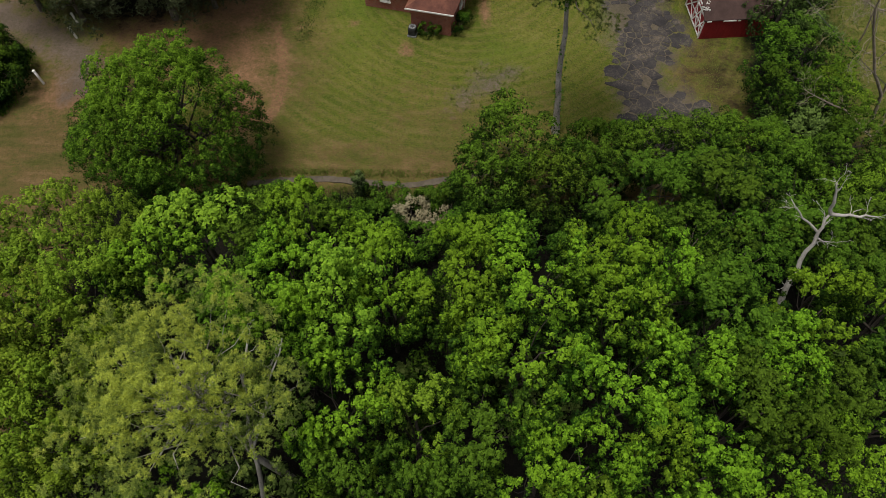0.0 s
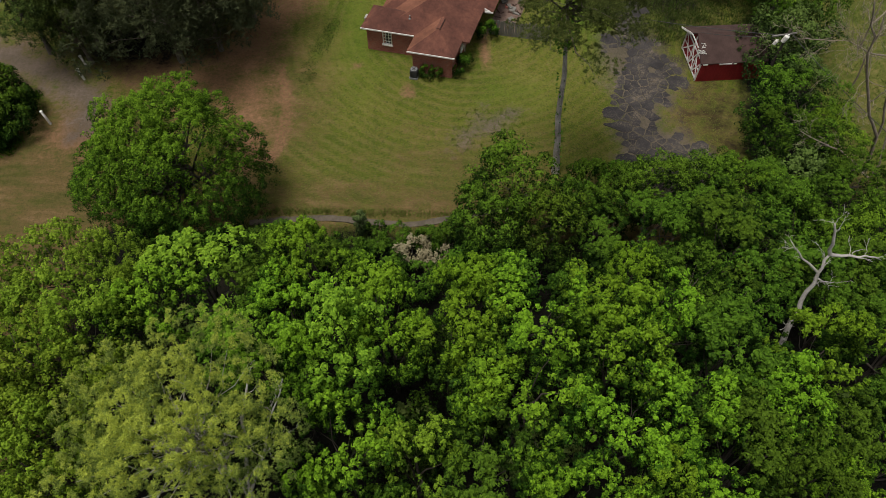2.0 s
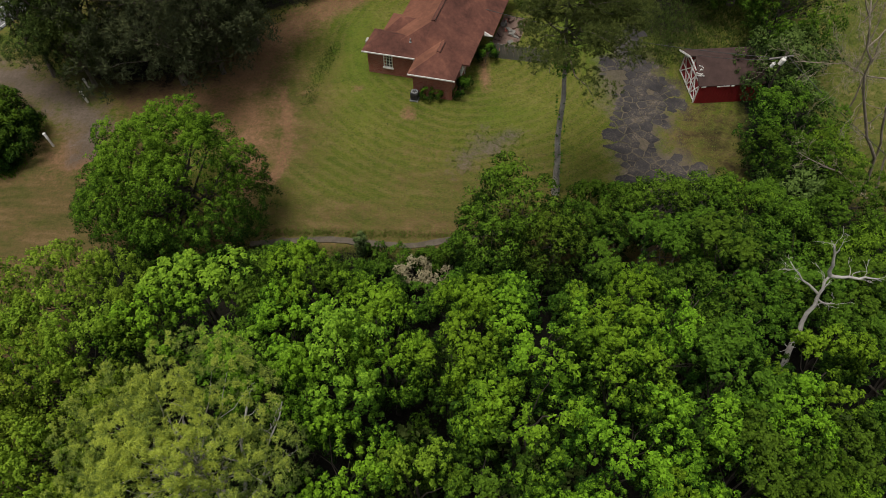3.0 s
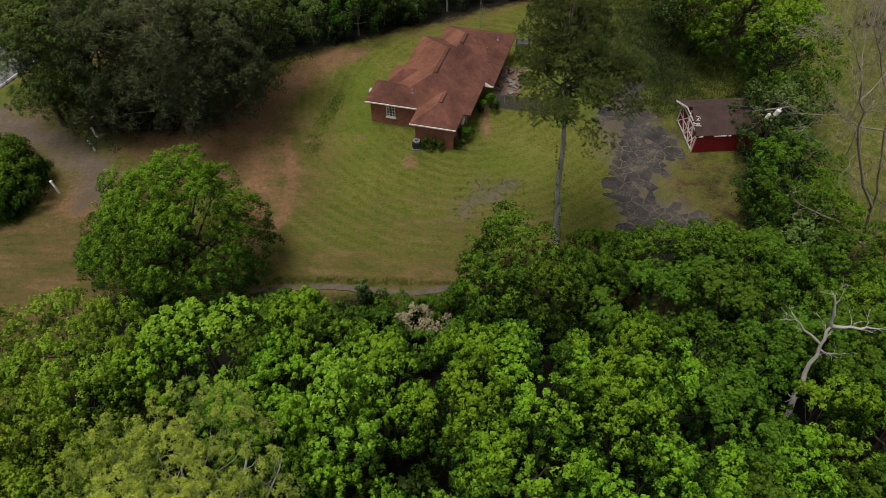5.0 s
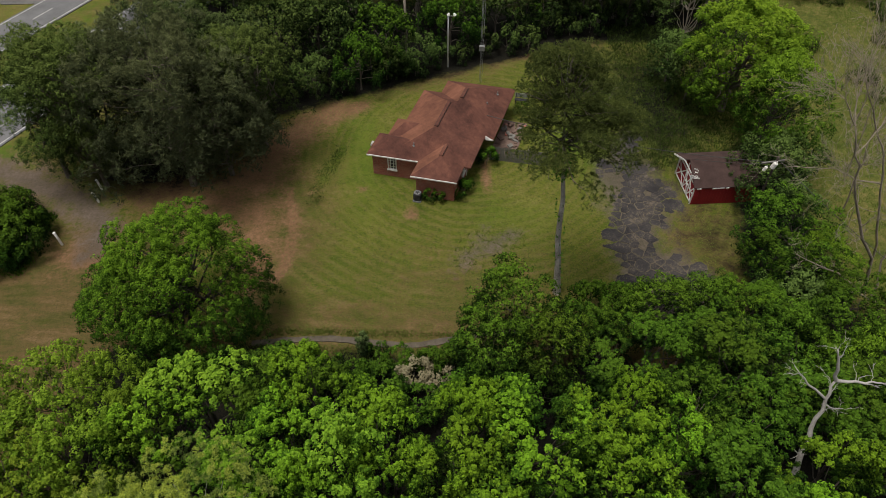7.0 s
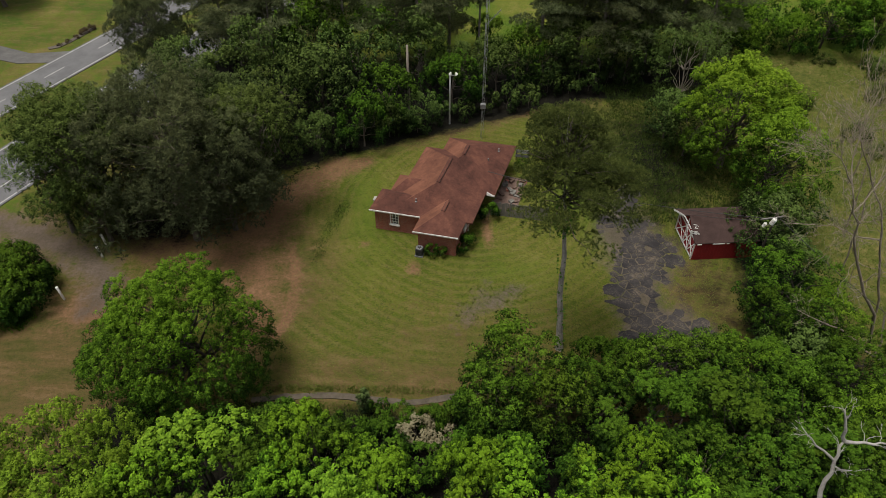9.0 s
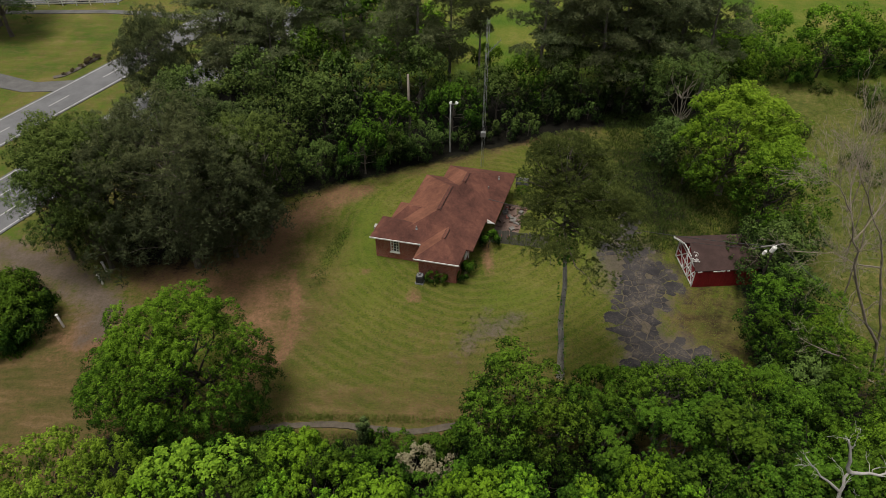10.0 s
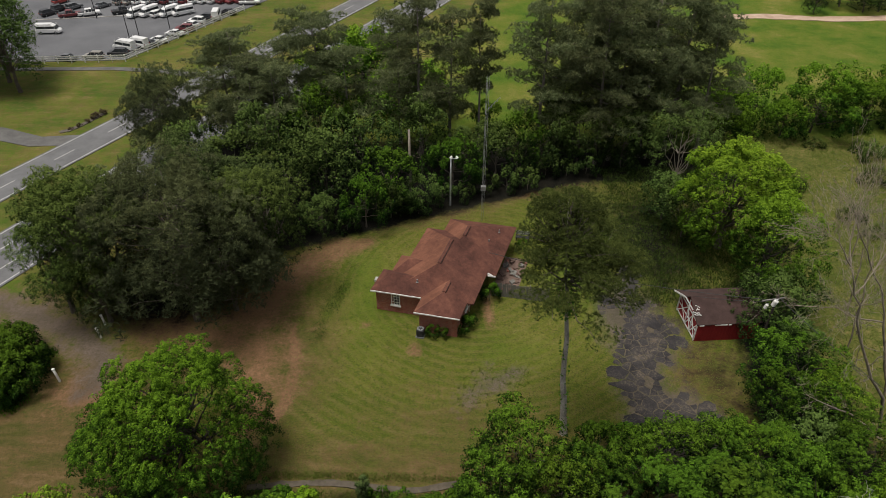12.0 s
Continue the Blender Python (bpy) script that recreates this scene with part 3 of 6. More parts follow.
# ---- ground ----
def near_line(X, Y, line):
    """How far inside a band each point lies: 1 on its middle, 0.5 at its edge, 0 a width outside."""
    best = np.zeros_like(X)
    for (x0, y0, w0), (x1, y1, w1) in zip(line[:-1], line[1:]):
        dx, dy = x1 - x0, y1 - y0
        s = np.clip(((X - x0) * dx + (Y - y0) * dy) / (dx * dx + dy * dy), 0, 1)
        dist = np.hypot(X - x0 - s * dx, Y - y0 - s * dy)
        best = np.maximum(best, np.clip(1 - 0.5 * dist / (w0 + s * (w1 - w0)), 0, 1))
    return best


def spot(X, Y, x, y, rx, ry):
    return np.clip(1 - 0.5 * np.hypot((X - x) / rx, (Y - y) / ry), 0, 1)


def step(v, edge, soft):
    return np.clip((v - edge) / soft + 0.5, 0, 1)


def relief(X, Y):
    """Gentle lumps of the yard, with the bank beside the red track and the hollow under the woods."""
    z = 0.05 * np.sin(X * 0.31 + 1.0) * np.sin(Y * 0.27) + 0.03 * np.sin(X * 0.9 + Y * 0.5)
    z += 0.8 * near_line(X, Y, [(-12.7, 49.4, 0.7), (-12.2, 53.0, 0.9), (-11.0, 57.2, 0.7)]) ** 2
    flat = np.maximum.reduce([spot(X, Y, -1, 58, 9, 12), spot(X, Y, 17.5, 49, 6, 14), spot(X, Y, 23, 52, 6, 5), step(-(0.917 * X - 0.4 * Y), 60, 4)])
    return z * (1 - np.clip(flat * 2, 0, 1)) - 0.06


RED_TRACK = [(-27, 51, 4.5), (-21, 50, 4.0), (-17.5, 47, 3.0), (-16.3, 43, 1.9), (-16.4, 39, 1.2)]
RED_RUT = [(-15.1, 51, 0.4), (-14.2, 47.5, 0.5), (-13.8, 44.5, 0.55), (-13.9, 42, 0.5), (-14.8, 39.6, 0.35)]
RED_BACK = [(-19, 53, 3.0), (-17.4, 58, 2.2), (-15.0, 61.2, 1.9), (-12.6, 63.6, 1.7), (-9.8, 64.5, 1.1)]
GRAVEL_DRIVE = [(-48, 54.6, 2.6), (-43.7, 53.2, 2.3), (-39.9, 52.1, 2.1), (-36.3, 50.2, 2.0), (-33.0, 48.4, 1.9), (-30.6, 46.3, 1.8), (-30.4, 43.6, 1.5), (-31.0, 42.4, 0.9)]
DRIVE_BED = [(17.3, 60.4, 0.3), (16.75, 57, 1.2), (16.4, 54, 2.5), (16.9, 51.2, 3.0), (16.7, 49, 2.4), (16.0, 47.3, 1.9), (15.75, 45.5, 1.8), (15.8, 43.4, 2.0), (17.2, 41.2, 3.0), (18.0, 38.6, 3.4)]
WORN_PATCH = [(0.6, 42.6, 1.2), (2.6, 44.4, 1.9), (4.8, 45.6, 1.5)]


def build_ground():
    gx = np.concatenate([np.arange(-400, -100, 30), np.arange(-100, -42, 2.0), np.arange(-42, 32, 0.45), np.arange(32, 100, 2.0), np.arange(100, 401, 30)])
    gy = np.concatenate([np.arange(-300, -20, 35), np.arange(-20, 22, 2.0), np.arange(22, 82, 0.45), np.arange(82, 170, 2.0), np.arange(170, 700, 35)])
    X, Y = np.meshgrid(gx, gy)
    Z = relief(X, Y)
    nx, ny = len(gx), len(gy)
    idx = np.arange(nx * ny).reshape(ny, nx)
    faces = np.stack([idx[:-1, :-1], idx[:-1, 1:], idx[1:, 1:], idx[1:, :-1]], -1).reshape(-1, 4)
    me = mesh_of("ground", np.stack([X, Y, Z], -1).reshape(-1, 3).tolist(), faces.tolist(), M["ground"], smooth=True)
    road_s = 0.917 * X - 0.4 * Y
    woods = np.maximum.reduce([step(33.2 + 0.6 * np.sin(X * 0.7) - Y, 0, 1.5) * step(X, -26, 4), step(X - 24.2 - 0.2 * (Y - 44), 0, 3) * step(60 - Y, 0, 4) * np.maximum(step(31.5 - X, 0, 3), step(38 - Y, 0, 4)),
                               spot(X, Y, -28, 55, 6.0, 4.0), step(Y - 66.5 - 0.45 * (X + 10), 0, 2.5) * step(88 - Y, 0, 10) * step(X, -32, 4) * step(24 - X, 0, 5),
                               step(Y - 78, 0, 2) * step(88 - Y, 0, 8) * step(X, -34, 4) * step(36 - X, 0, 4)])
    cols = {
        # the two spots paint tree shade on grass beside and behind the shed
        "shaded_litter": np.maximum.reduce([woods, spot(X, Y, 22.6, 46, 3.6, 6.5) * 0.5, spot(X, Y, 21.0, 66, 5.0, 10) * 0.95]),
        "clay": np.maximum.reduce([near_line(X, Y, RED_TRACK) * 0.78, near_line(X, Y, GRAVEL_DRIVE) * 0.65, near_line(X, Y, RED_RUT), near_line(X, Y, RED_BACK), spot(X, Y, -3.6, 48.4, 0.6, 0.9) * 0.85,
                                   spot(X, Y, 5.0, 75.5, 7, 1.2) * 0.9, spot(X, Y, -8.5, 51.5, 0.5, 0.4) * 0.9, spot(X, Y, -30.5, 42.5, 2.6, 2.0) * 0.95, spot(X, Y, 3.0, 53.6, 0.5, 2.2) * 0.95]),
        "gravel": np.maximum.reduce([near_line(X, Y, GRAVEL_DRIVE) * 0.8, near_line(X, Y, DRIVE_BED) * 1.14, near_line(X, Y, WORN_PATCH) * 0.58] ),
        "dry": np.maximum.reduce([step(-22.5 - X, 0, 3) * step(47 - Y, 0, 4) * 0.9, step(39 - Y, 0, 5) * 0.72, spot(X, Y, 21, 45.5, 3.5, 4) * 0.8, spot(X, Y, -14.5, 47, 3.5, 9) * 0.9,
                                  spot(X, Y, 1, 40, 8, 4) * 0.62, step(-road_s, 52, 8) * 0.46, near_line(X, Y, [(-8, 67, 1.0), (0, 71, 1.3), (8, 75.5, 1.3), (16, 78, 1.5)]) * 0.8]),
        "lush": np.maximum.reduce([step(Y, 88, 5), step(-(road_s), 60, 4), spot(X, Y, -8.5, 56, 3.2, 9) * 0.72, spot(X, Y, 6.0, 48.5, 4.5, 3.0) * 0.55, near_line(X, Y, [(-12.7, 49.4, 0.5), (-12.2, 53.0, 0.8), (-11.0, 57.2, 0.5)]), spot(X, Y, 14, 64, 6, 9) * 0.8]),
        "brush": step(X, 31, 4) * step(Y, 39, 5) * step(91 - Y, 0, 5),
    }
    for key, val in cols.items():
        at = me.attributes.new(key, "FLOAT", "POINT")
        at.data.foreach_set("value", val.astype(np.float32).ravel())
    tagged(new("ground", me), "mown lawn with worn red clay tracks and shade-darkened leaf litter", "ground", kind="structure")


build_ground()

# ---- roads, parking lot, paths ----
RD, RN = Vector((0.40, 0.917, 0)).normalized(), Vector((0.917, -0.40, 0)).normalized()


def along(s, d, z=0.0):
    """A place by its distance across the highway (s) and along it (d)."""
    return RN * s + RD * d + Vector((0, 0, z))


def strip(name, s0, s1, d0, d1, z, mat, parent=None):
    v = [along(s, d, h) for h in (-0.25, z) for s, d in ((s0, d0), (s1, d0), (s1, d1), (s0, d1))]
    me = mesh_of(name, v, [(4, 5, 6, 7), (0, 1, 5, 4), (1, 2, 6, 5), (2, 3, 7, 6), (3, 0, 4, 7)], mat)
    return part(name, me, None, parent)


for nm, s0, s1 in (("road_far", -83.8, -78.0), ("road_near", -72.4, -63.8)):
    rd = tagged(strip(nm, s0, s1, -150, 420, 0.03, M["asphalt"]), "grey asphalt highway carriageway with white lines", "road", kind="structure")
    for off in (0.35, s1 - s0 - 0.35):
        strip("edge_line", s0 + off - 0.07, s0 + off + 0.07, -150, 420, 0.034, M["road_white"], rd)
    for d in range(0, 260, 9):
        strip("lane_dash", s0 + 2.83, s0 + 2.97, d, d + 3.2, 0.034, M["road_white"], rd)
    if nm == "road_near":
        strip("edge_line", s0 + 5.9, s0 + 6.04, -150, 420, 0.034, M["road_white"], rd)


def flat_slab(name, outline, z0, z1, mat, label, category):
    n = len(outline)
    v = [(x, y, z0) for x, y in outline] + [(x, y, z1) for x, y in outline]
    f = [tuple(range(n, 2 * n))] + [(i, (i + 1) % n, n + (i + 1) % n, n + i) for i in range(n)]
    return tagged(new(name, mesh_of(name, v, f, mat)), label, category, kind="structure")


flat_slab("parking_lot", [(-135, 116.4), (-72, 116.5), (-57.9, 117.8), (-45.0, 146.9), (-29, 182), (-135, 182)], -0.2, 0.02, M["lot_asphalt"], "worn grey asphalt car park with pale seams", "car park")
flat_slab("access_road", [(-120, 111.6), (-71, 112.5), (-58, 113.1), (-50, 112.2), (-44.0, 110.4), (-43.0, 112.4), (-50, 113.8), (-58.5, 114.5), (-71.8, 113.9), (-120, 113.2)], -0.2, 0.025, M["lane"], "narrow asphalt access lane beside the car park", "road")
flat_slab("side_drive", [(-90, 92.2), (-66, 88.2), (-58, 85.6), (-52.2, 86.0), (-51.0, 89.4), (-57.5, 88.4), (-64, 91.0), (-90, 96)], -0.2, 0.026, M["lane"], "pale gravel driveway joining the highway", "driveway")


def ribbon(name, pts, w, z, mat, label, category, seed):
    """A narrow laid path with uneven edges."""
    rng = np.random.default_rng(seed)
    v, f = [], []
    for i, (x, y) in enumerate(pts):
        a = Vector(pts[max(i - 1, 0)])
        b = Vector(pts[min(i + 1, len(pts) - 1)])
        d = (b - a).normalized()
        n = Vector((-d.y, d.x))
        for side in (-1, 1):
            q = Vector((x, y)) + n * side * (w / 2 + rng.normal(0, w * 0.07))
            v += [(q.x, q.y, z - 0.2), (q.x, q.y, z)]
    for i in range(len(pts) - 1):
        a = i * 4
        f += [(a + 1, a + 3, a + 7, a + 5), (a, a + 1, a + 5, a + 4), (a + 2, a + 6, a + 7, a + 3)]
    return tagged(new(name, mesh_of(name, v, f, mat)), label, category, kind="structure")


ribbon("footpath", [(x, 34.35 + 0.25 * math.sin(x * 0.5) + max(0, x + 3) * 0.13) for x in np.arange(-15, 6.1, 0.6)], 0.5, 0.02, M["path_gravel"], "narrow pale gravel footpath along the lawn", "footpath", 3)
M["sand"] = surface("sand", (0.30, 0.20, 0.145), (0.52, 0.39, 0.30), 0.4, 0.95, 3, 0.3, 0.02)
ribbon("dirt_track", [(x, 145.6 - 0.012 * (x - 50) + 0.5 * math.sin(x * 0.23)) for x in np.arange(48, 130, 2.0)], 3.0, 0.03, M["sand"], "pale sandy dirt track along the far edge of the field", "dirt track", 6)
ribbon("kerb_bed", [(-55.8, 89.9), (-54.8, 90.6), (-53.8, 92.0), (-53.2, 93.7), (-52.6, 95.2), (-52.2, 96.4)], 0.8, 0.03, M["bark"], "curved brown mulch bed in the verge", "planting bed", 4)


# ---- old driveway: broken plates of asphalt ----
def clip_poly(poly, px, py, nx, ny):
    """The part of a polygon on the inner side of a line."""
    out = []
    for i, a in enumerate(poly):
        b = poly[(i + 1) % len(poly)]
        da, db = (a[0] - px) * nx + (a[1] - py) * ny, (b[0] - px) * nx + (b[1] - py) * ny
        if da <= 0:
            out.append(a)
        if da * db < 0:
            s = da / (da - db)
            out.append((a[0] + (b[0] - a[0]) * s, a[1] + (b[1] - a[1]) * s))
    return out


def build_driveway():
    rng = random.Random(7)
    root = thing("driveway", "cracked dark asphalt driveway broken into plates with dirt joints", "driveway", kind="structure")
    seeds = []
    for _ in range(14000):
        x, y = rng.uniform(11, 23), rng.uniform(34, 61)
        inside = near_line(np.array([x]), np.array([y]), DRIVE_BED)[0]
        gap = rng.choice((0.4, 0.5, 0.65, 0.8, 1.0, 1.25))
        if inside > 0.47 and all((x - a) ** 2 + (y - b) ** 2 > ((gap + g) / 2) ** 2 for a, b, g in seeds):
            seeds.append((x, y, gap))
    for x, y, g in seeds:
        inside = near_line(np.array([x]), np.array([y]), DRIVE_BED)[0]
        bare = noise.noise(Vector((x * 0.3, y * 0.3, 4.0)))
        if inside < 0.57 and rng.random() < 0.5 or bare > 0.36 or rng.random() < 0.03:
            continue
        poly = [(x - 1.7, y - 1.7), (x + 1.7, y - 1.7), (x + 1.7, y + 1.7), (x - 1.7, y + 1.7)]
        gap = rng.choice((0.006, 0.012, 0.02, 0.03, 0.05))
        for a, b, h in seeds:
            dx, dy = a - x, b - y
            d = math.hypot(dx, dy)
            if 0 < d < 3.4:
                s = 0.5 + 0.18 * (g - h) / d
                side = gap * rng.uniform(0.3, 1.7)
                poly = clip_poly(poly, x + dx * s - dx / d * side, y + dy * s - dy / d * side, dx / d, dy / d)
        for k in range(11):
            w = k * 2 * math.pi / 11 + rng.random()
            r = g * (rng.uniform(1.3, 1.9) if inside > 0.62 else rng.uniform(0.7, 1.0))
            poly = clip_poly(poly, x + math.cos(w) * r, y + math.sin(w) * r, math.cos(w), math.sin(w))
        ragged = []
        for i, (a, b) in enumerate(poly):
            c, d = poly[(i + 1) % len(poly)]
            ragged += [(a, b), ((a + c) / 2 + rng.uniform(-0.09, 0.03) * (a + c - 2 * x), (b + d) / 2 + rng.uniform(-0.09, 0.03) * (b + d - 2 * y))]
        poly = ragged
        if len(poly) < 3:
            continue
        n, h = len(poly), rng.uniform(0.022, 0.05)
        tx, ty, h = rng.uniform(-0.009, 0.009), rng.uniform(-0.009, 0.009), h - 0.075
        tilt = lambda a, b: h + (a - x) * tx + (b - y) * ty
        v = [(a, b, -0.2) for a, b in poly] + [(a, b, tilt(a, b) - 0.008) for a, b in poly] + [(x + (a - x) * 0.965, y + (b - y) * 0.965, tilt(a, b)) for a, b in poly]
        f = [tuple(range(2 * n, 3 * n))]
        for lvl in (0, n):
            f += [(lvl + i, lvl + (i + 1) % n, lvl + n + (i + 1) % n, lvl + n + i) for i in range(n)]
        part("asphalt_plate", mesh_of("asphalt_plate", v, f, M["old_asphalt"]), None, root)


# ---- the brick house ----
HU = Vector((0.979, -0.203, 0)).normalized()
HV = (Vector((0.203, 0.979, 0)).normalized() * math.cos(radians(5)) + HU * math.sin(radians(5))).normalized()
HO = Vector((0.24, 49.58, 0))


def hp(u, v, z=0.0):
    """A place in the house's own plan: u along its front, v towards its back."""
    return HO + HU * u + HV * v + Vector((0, 0, z))


def prism(name, u0, u1, v0, v1, z0, z1, mat, parent, label="", uv=False):
    c = [hp(u, v, z) for z in (z0, z1) for u, v in ((u0, v0), (u1, v0), (u1, v1), (u0, v1))]
    me = mesh_of(name, c, [(3, 2, 1, 0), (4, 5, 6, 7), (0, 1, 5, 4), (1, 2, 6, 5), (2, 3, 7, 6), (3, 0, 4, 7)], mat, uv=uv)
    return part(name, me, None, parent, label)


def hip_roof(parent, u0, u1, v0, v1, ridge, z, eave=2.55, label="", thick=0.14, cover="shingle", paler=()):
    """A hipped roof section; ridge is the line (u, v) to (u, v) of its top."""
    (ra, rb), (rc, rd) = ridge
    c = [hp(u0, v0, eave), hp(u1, v0, eave), hp(u1, v1, eave), hp(u0, v1, eave), hp(ra, rb, z), hp(rc, rd, z)]
    low = [p - Vector((0, 0, thick)) for p in c[:4]]
    if abs(ra - rc) < abs(rb - rd):
        f = [(0, 1, 4), (1, 2, 5, 4), (2, 3, 5), (3, 0, 4, 5)]
    else:
        f = [(0, 1, 5, 4), (1, 2, 5), (2, 3, 4, 5), (3, 0, 4)]
    f += [(6, 7, 1, 0), (7, 8, 2, 1), (8, 9, 3, 2), (9, 6, 0, 3), (9, 8, 7, 6)]
    me = mesh_of("roof_section", c + low, f, [M[cover], M["shingle_pale"]])
    # the listed slopes take the second, lighter shingle
    for i in paler:
        me.polygons[i].material_index = 1
    return part("roof_section", me, None, parent, label)


def fascia(parent, a, b, z=2.50):
    """A white board along an eave."""
    p, q = hp(*a, z), hp(*b, z)
    d = (q - p).normalized()
    out = Vector((d.y, -d.x, 0)) * 0.03
    part("fascia", beam(p + out, q + out, 0.05, 0.13), M["white_paint"], parent)


def house_window(parent, u, v, z, w, h, faces_front=True):
    """A white framed window with a cross of glazing bars and a sill."""
    m = Matrix.Translation(hp(u, v, z)) @ Matrix(((HU.x, HV.x, 0, 0), (HU.y, HV.y, 0, 0), (0, 0, 1, 0), (0, 0, 0, 1)))
    if not faces_front:
        m = Matrix.Translation(hp(u, v, z)) @ Matrix(((HV.x, -HU.x, 0, 0), (HV.y, -HU.y, 0, 0), (0, 0, 1, 0), (0, 0, 0, 1)))
    fr = bmesh.new()
    for x0, x1, z0, z1 in ((-w / 2, -w / 2 + 0.07, 0, h), (w / 2 - 0.07, w / 2, 0, h), (-w / 2 + 0.07, w / 2 - 0.07, h - 0.07, h), (-w / 2 + 0.07, w / 2 - 0.07, 0, 0.07)):
        box(x0, x1, -0.05, 0.06, z0, z1, 0, fr)
    win = part("window", fr, M["white_paint"], parent, "white painted window frame")
    win.matrix_basis = m
    for i in (1, 2):
        part("glazing_bar", box(-w / 2 + w * i / 3 - 0.025, -w / 2 + w * i / 3 + 0.025, -0.035, 0.02, 0.071, h - 0.071), M["white_paint"], win)
    for i in (1, 2, 3):
        part("glazing_bar", box(-w / 2 + 0.071, w / 2 - 0.071, -0.03, 0.015, h * i / 4 - 0.02, h * i / 4 + 0.02), M["white_paint"], win)
    part("pane", box(-w / 2 + 0.071, w / 2 - 0.071, 0.03, 0.045, 0.071, h - 0.071), M["dark_glass"], win)
    part("sill", box(-w / 2 - 0.08, w / 2 + 0.08, -0.12, 0.02, -0.14, -0.004, 0.01), M["white_paint"], win)


def build_house():
    house = thing("house", "low red-brick house with a brown-red shingled hip roof and white trim", "house")
    wall = lambda *a: prism("wall", *a, M["brick"], house, uv=True)
    wall(-3.85, -0.35, 0.4, 6.0, -0.1, 2.46)
    wall(-8.75, -3.9, 2.5, 5.1, -0.1, 2.46)
    wall(-7.9, -3.9, 5.12, 7.9, -0.1, 2.46)
    wall(-7.1, -0.4, 7.92, 13.0, -0.1, 2.46)
    wall(-5.3, 0.75, 13.02, 15.4, -0.1, 2.46)
    roof = new("roof")
    roof.parent = house
    roof["label"] = "faded brown-red asphalt shingles"
    hip_roof(roof, -4.2, 0.0, 0.0, 7.6, ((-2.05, 2.0), (-2.05, 5.6)), 3.72, paler=(3,))
    hip_roof(roof, -9.1, -1.0, 2.1, 5.4, ((-7.6, 3.75), (-2.6, 3.75)), 3.55, 2.54)
    hip_roof(roof, -8.25, -1.0, 4.6, 8.0, ((-6.9, 6.4), (-3.0, 6.4)), 3.50, 2.53, paler=(3, 2))
    hip_roof(roof, -7.4, 0.6, 2.3, 13.3, ((-3.45, 4.95), (-3.45, 8.95)), 4.60, 2.52, "brown shingles, lighter on one slope", paler=(3,))
    hip_roof(roof, -5.6, 1.5, 6.75, 15.6, ((-2.5, 9.9), (-2.5, 11.6)), 4.58, 2.50, paler=(3,))
    for a, b, z in (((-2.05, 2.0), (-2.05, 3.45), 3.72), ((-3.45, 4.95), (-3.45, 8.95), 4.60), ((-2.5, 9.9), (-2.5, 11.6), 4.58)):
        part("ridge_vent", beam(hp(*a, z + 0.012), hp(*b, z + 0.012), 0.26, 0.06), M["shingle"], roof, "raised ridge vent with dark slots")
        for off in (-0.15, 0.15):
            part("vent_slot", beam(hp(a[0] + off, a[1], z - 0.035), hp(b[0] + off, b[1], z - 0.035), 0.05, 0.05), M["shingle_old"], roof)
    for a, b in (((-4.2, -0.02), (0.0, -0.02)), ((-9.1, 2.08), (-4.22, 2.08)), ((0.75, 6.73), (1.5, 6.73))):
        fascia(house, a, b)
    v = [hp(0.7, 6.76, 2.42), hp(1.46, 6.76, 2.42), hp(0.7, 6.76, 2.8), hp(0.7, 6.84, 2.42), hp(1.46, 6.84, 2.42), hp(0.7, 6.84, 2.8)]
    part("gable_board", mesh_of("gable_board", v, [(0, 1, 2), (5, 4, 3), (0, 3, 4, 1), (1, 4, 5, 2), (2, 5, 3, 0)], M["white_paint"]), None, house)
    house_window(house, -6.85, 2.46, 0.85, 0.85, 1.35)
    house_window(house, -4.25, 2.46, 1.15, 0.45, 1.0)
    house_window(house, -0.31, 3.2, 1.0, 0.9, 1.2, False)
    house_window(house, -0.31, 5.0, 1.3, 0.7, 0.9, False)
    for u, vv, z in ((-5.0, 3.3, 3.28), (-0.3, 11.0, 3.35), (0.2, 13.2, 3.2)):
        verts, faces = lathe([(0.16, 0), (0.13, 0.05), (0.06, 0.07), (0.06, 0.42), (0.08, 0.42), (0.08, 0.46), (0.01, 0.47)], 10)
        pipe = part("vent_pipe", mesh_of("vent_pipe", [(a * 0.8, b * 0.8, c * 0.7) for a, b, c in verts], faces, M["dull_steel"]), None, roof, "grey roof vent pipe with flashing")
        pipe.matrix_basis = Matrix.Translation(hp(u, vv, z))
    part("downpipe", beam(hp(-0.26, 4.1, 0.0), hp(-0.26, 4.1, 2.4), 0.08, 0.08), M["white_paint"], house)
    part("meter_box", box(-0.12, 0.12, -0.2, 0.2, -0.35, 0.35, 0.03), M["white_paint"], house).matrix_basis = Matrix.Translation(hp(-0.2, 3.9, 1.6))

    ac = thing("air_conditioner", "grey outdoor air-conditioning unit on a pad beside the brick wall", "air conditioner", Matrix.Translation(hp(-3.55, -0.15, 0)) @ pose(0, 0, 0, 0, 0, -12))
    part("pad", box(-0.38, 0.38, -0.38, 0.38, -0.1, 0.07, 0.01), M["dull_steel"], ac)
    part("casing", box(-0.33, 0.33, -0.33, 0.33, 0.07, 0.82, 0.05), M["dark_metal"], ac)
    verts, faces = lathe([(0.30, 0.822), (0.30, 0.86), (0.24, 0.862), (0.24, 0.835), (0.05, 0.835)], 20)
    part("fan_ring", mesh_of("fan_ring", verts, faces, M["dull_steel"]), None, ac, "pale fan guard ring")
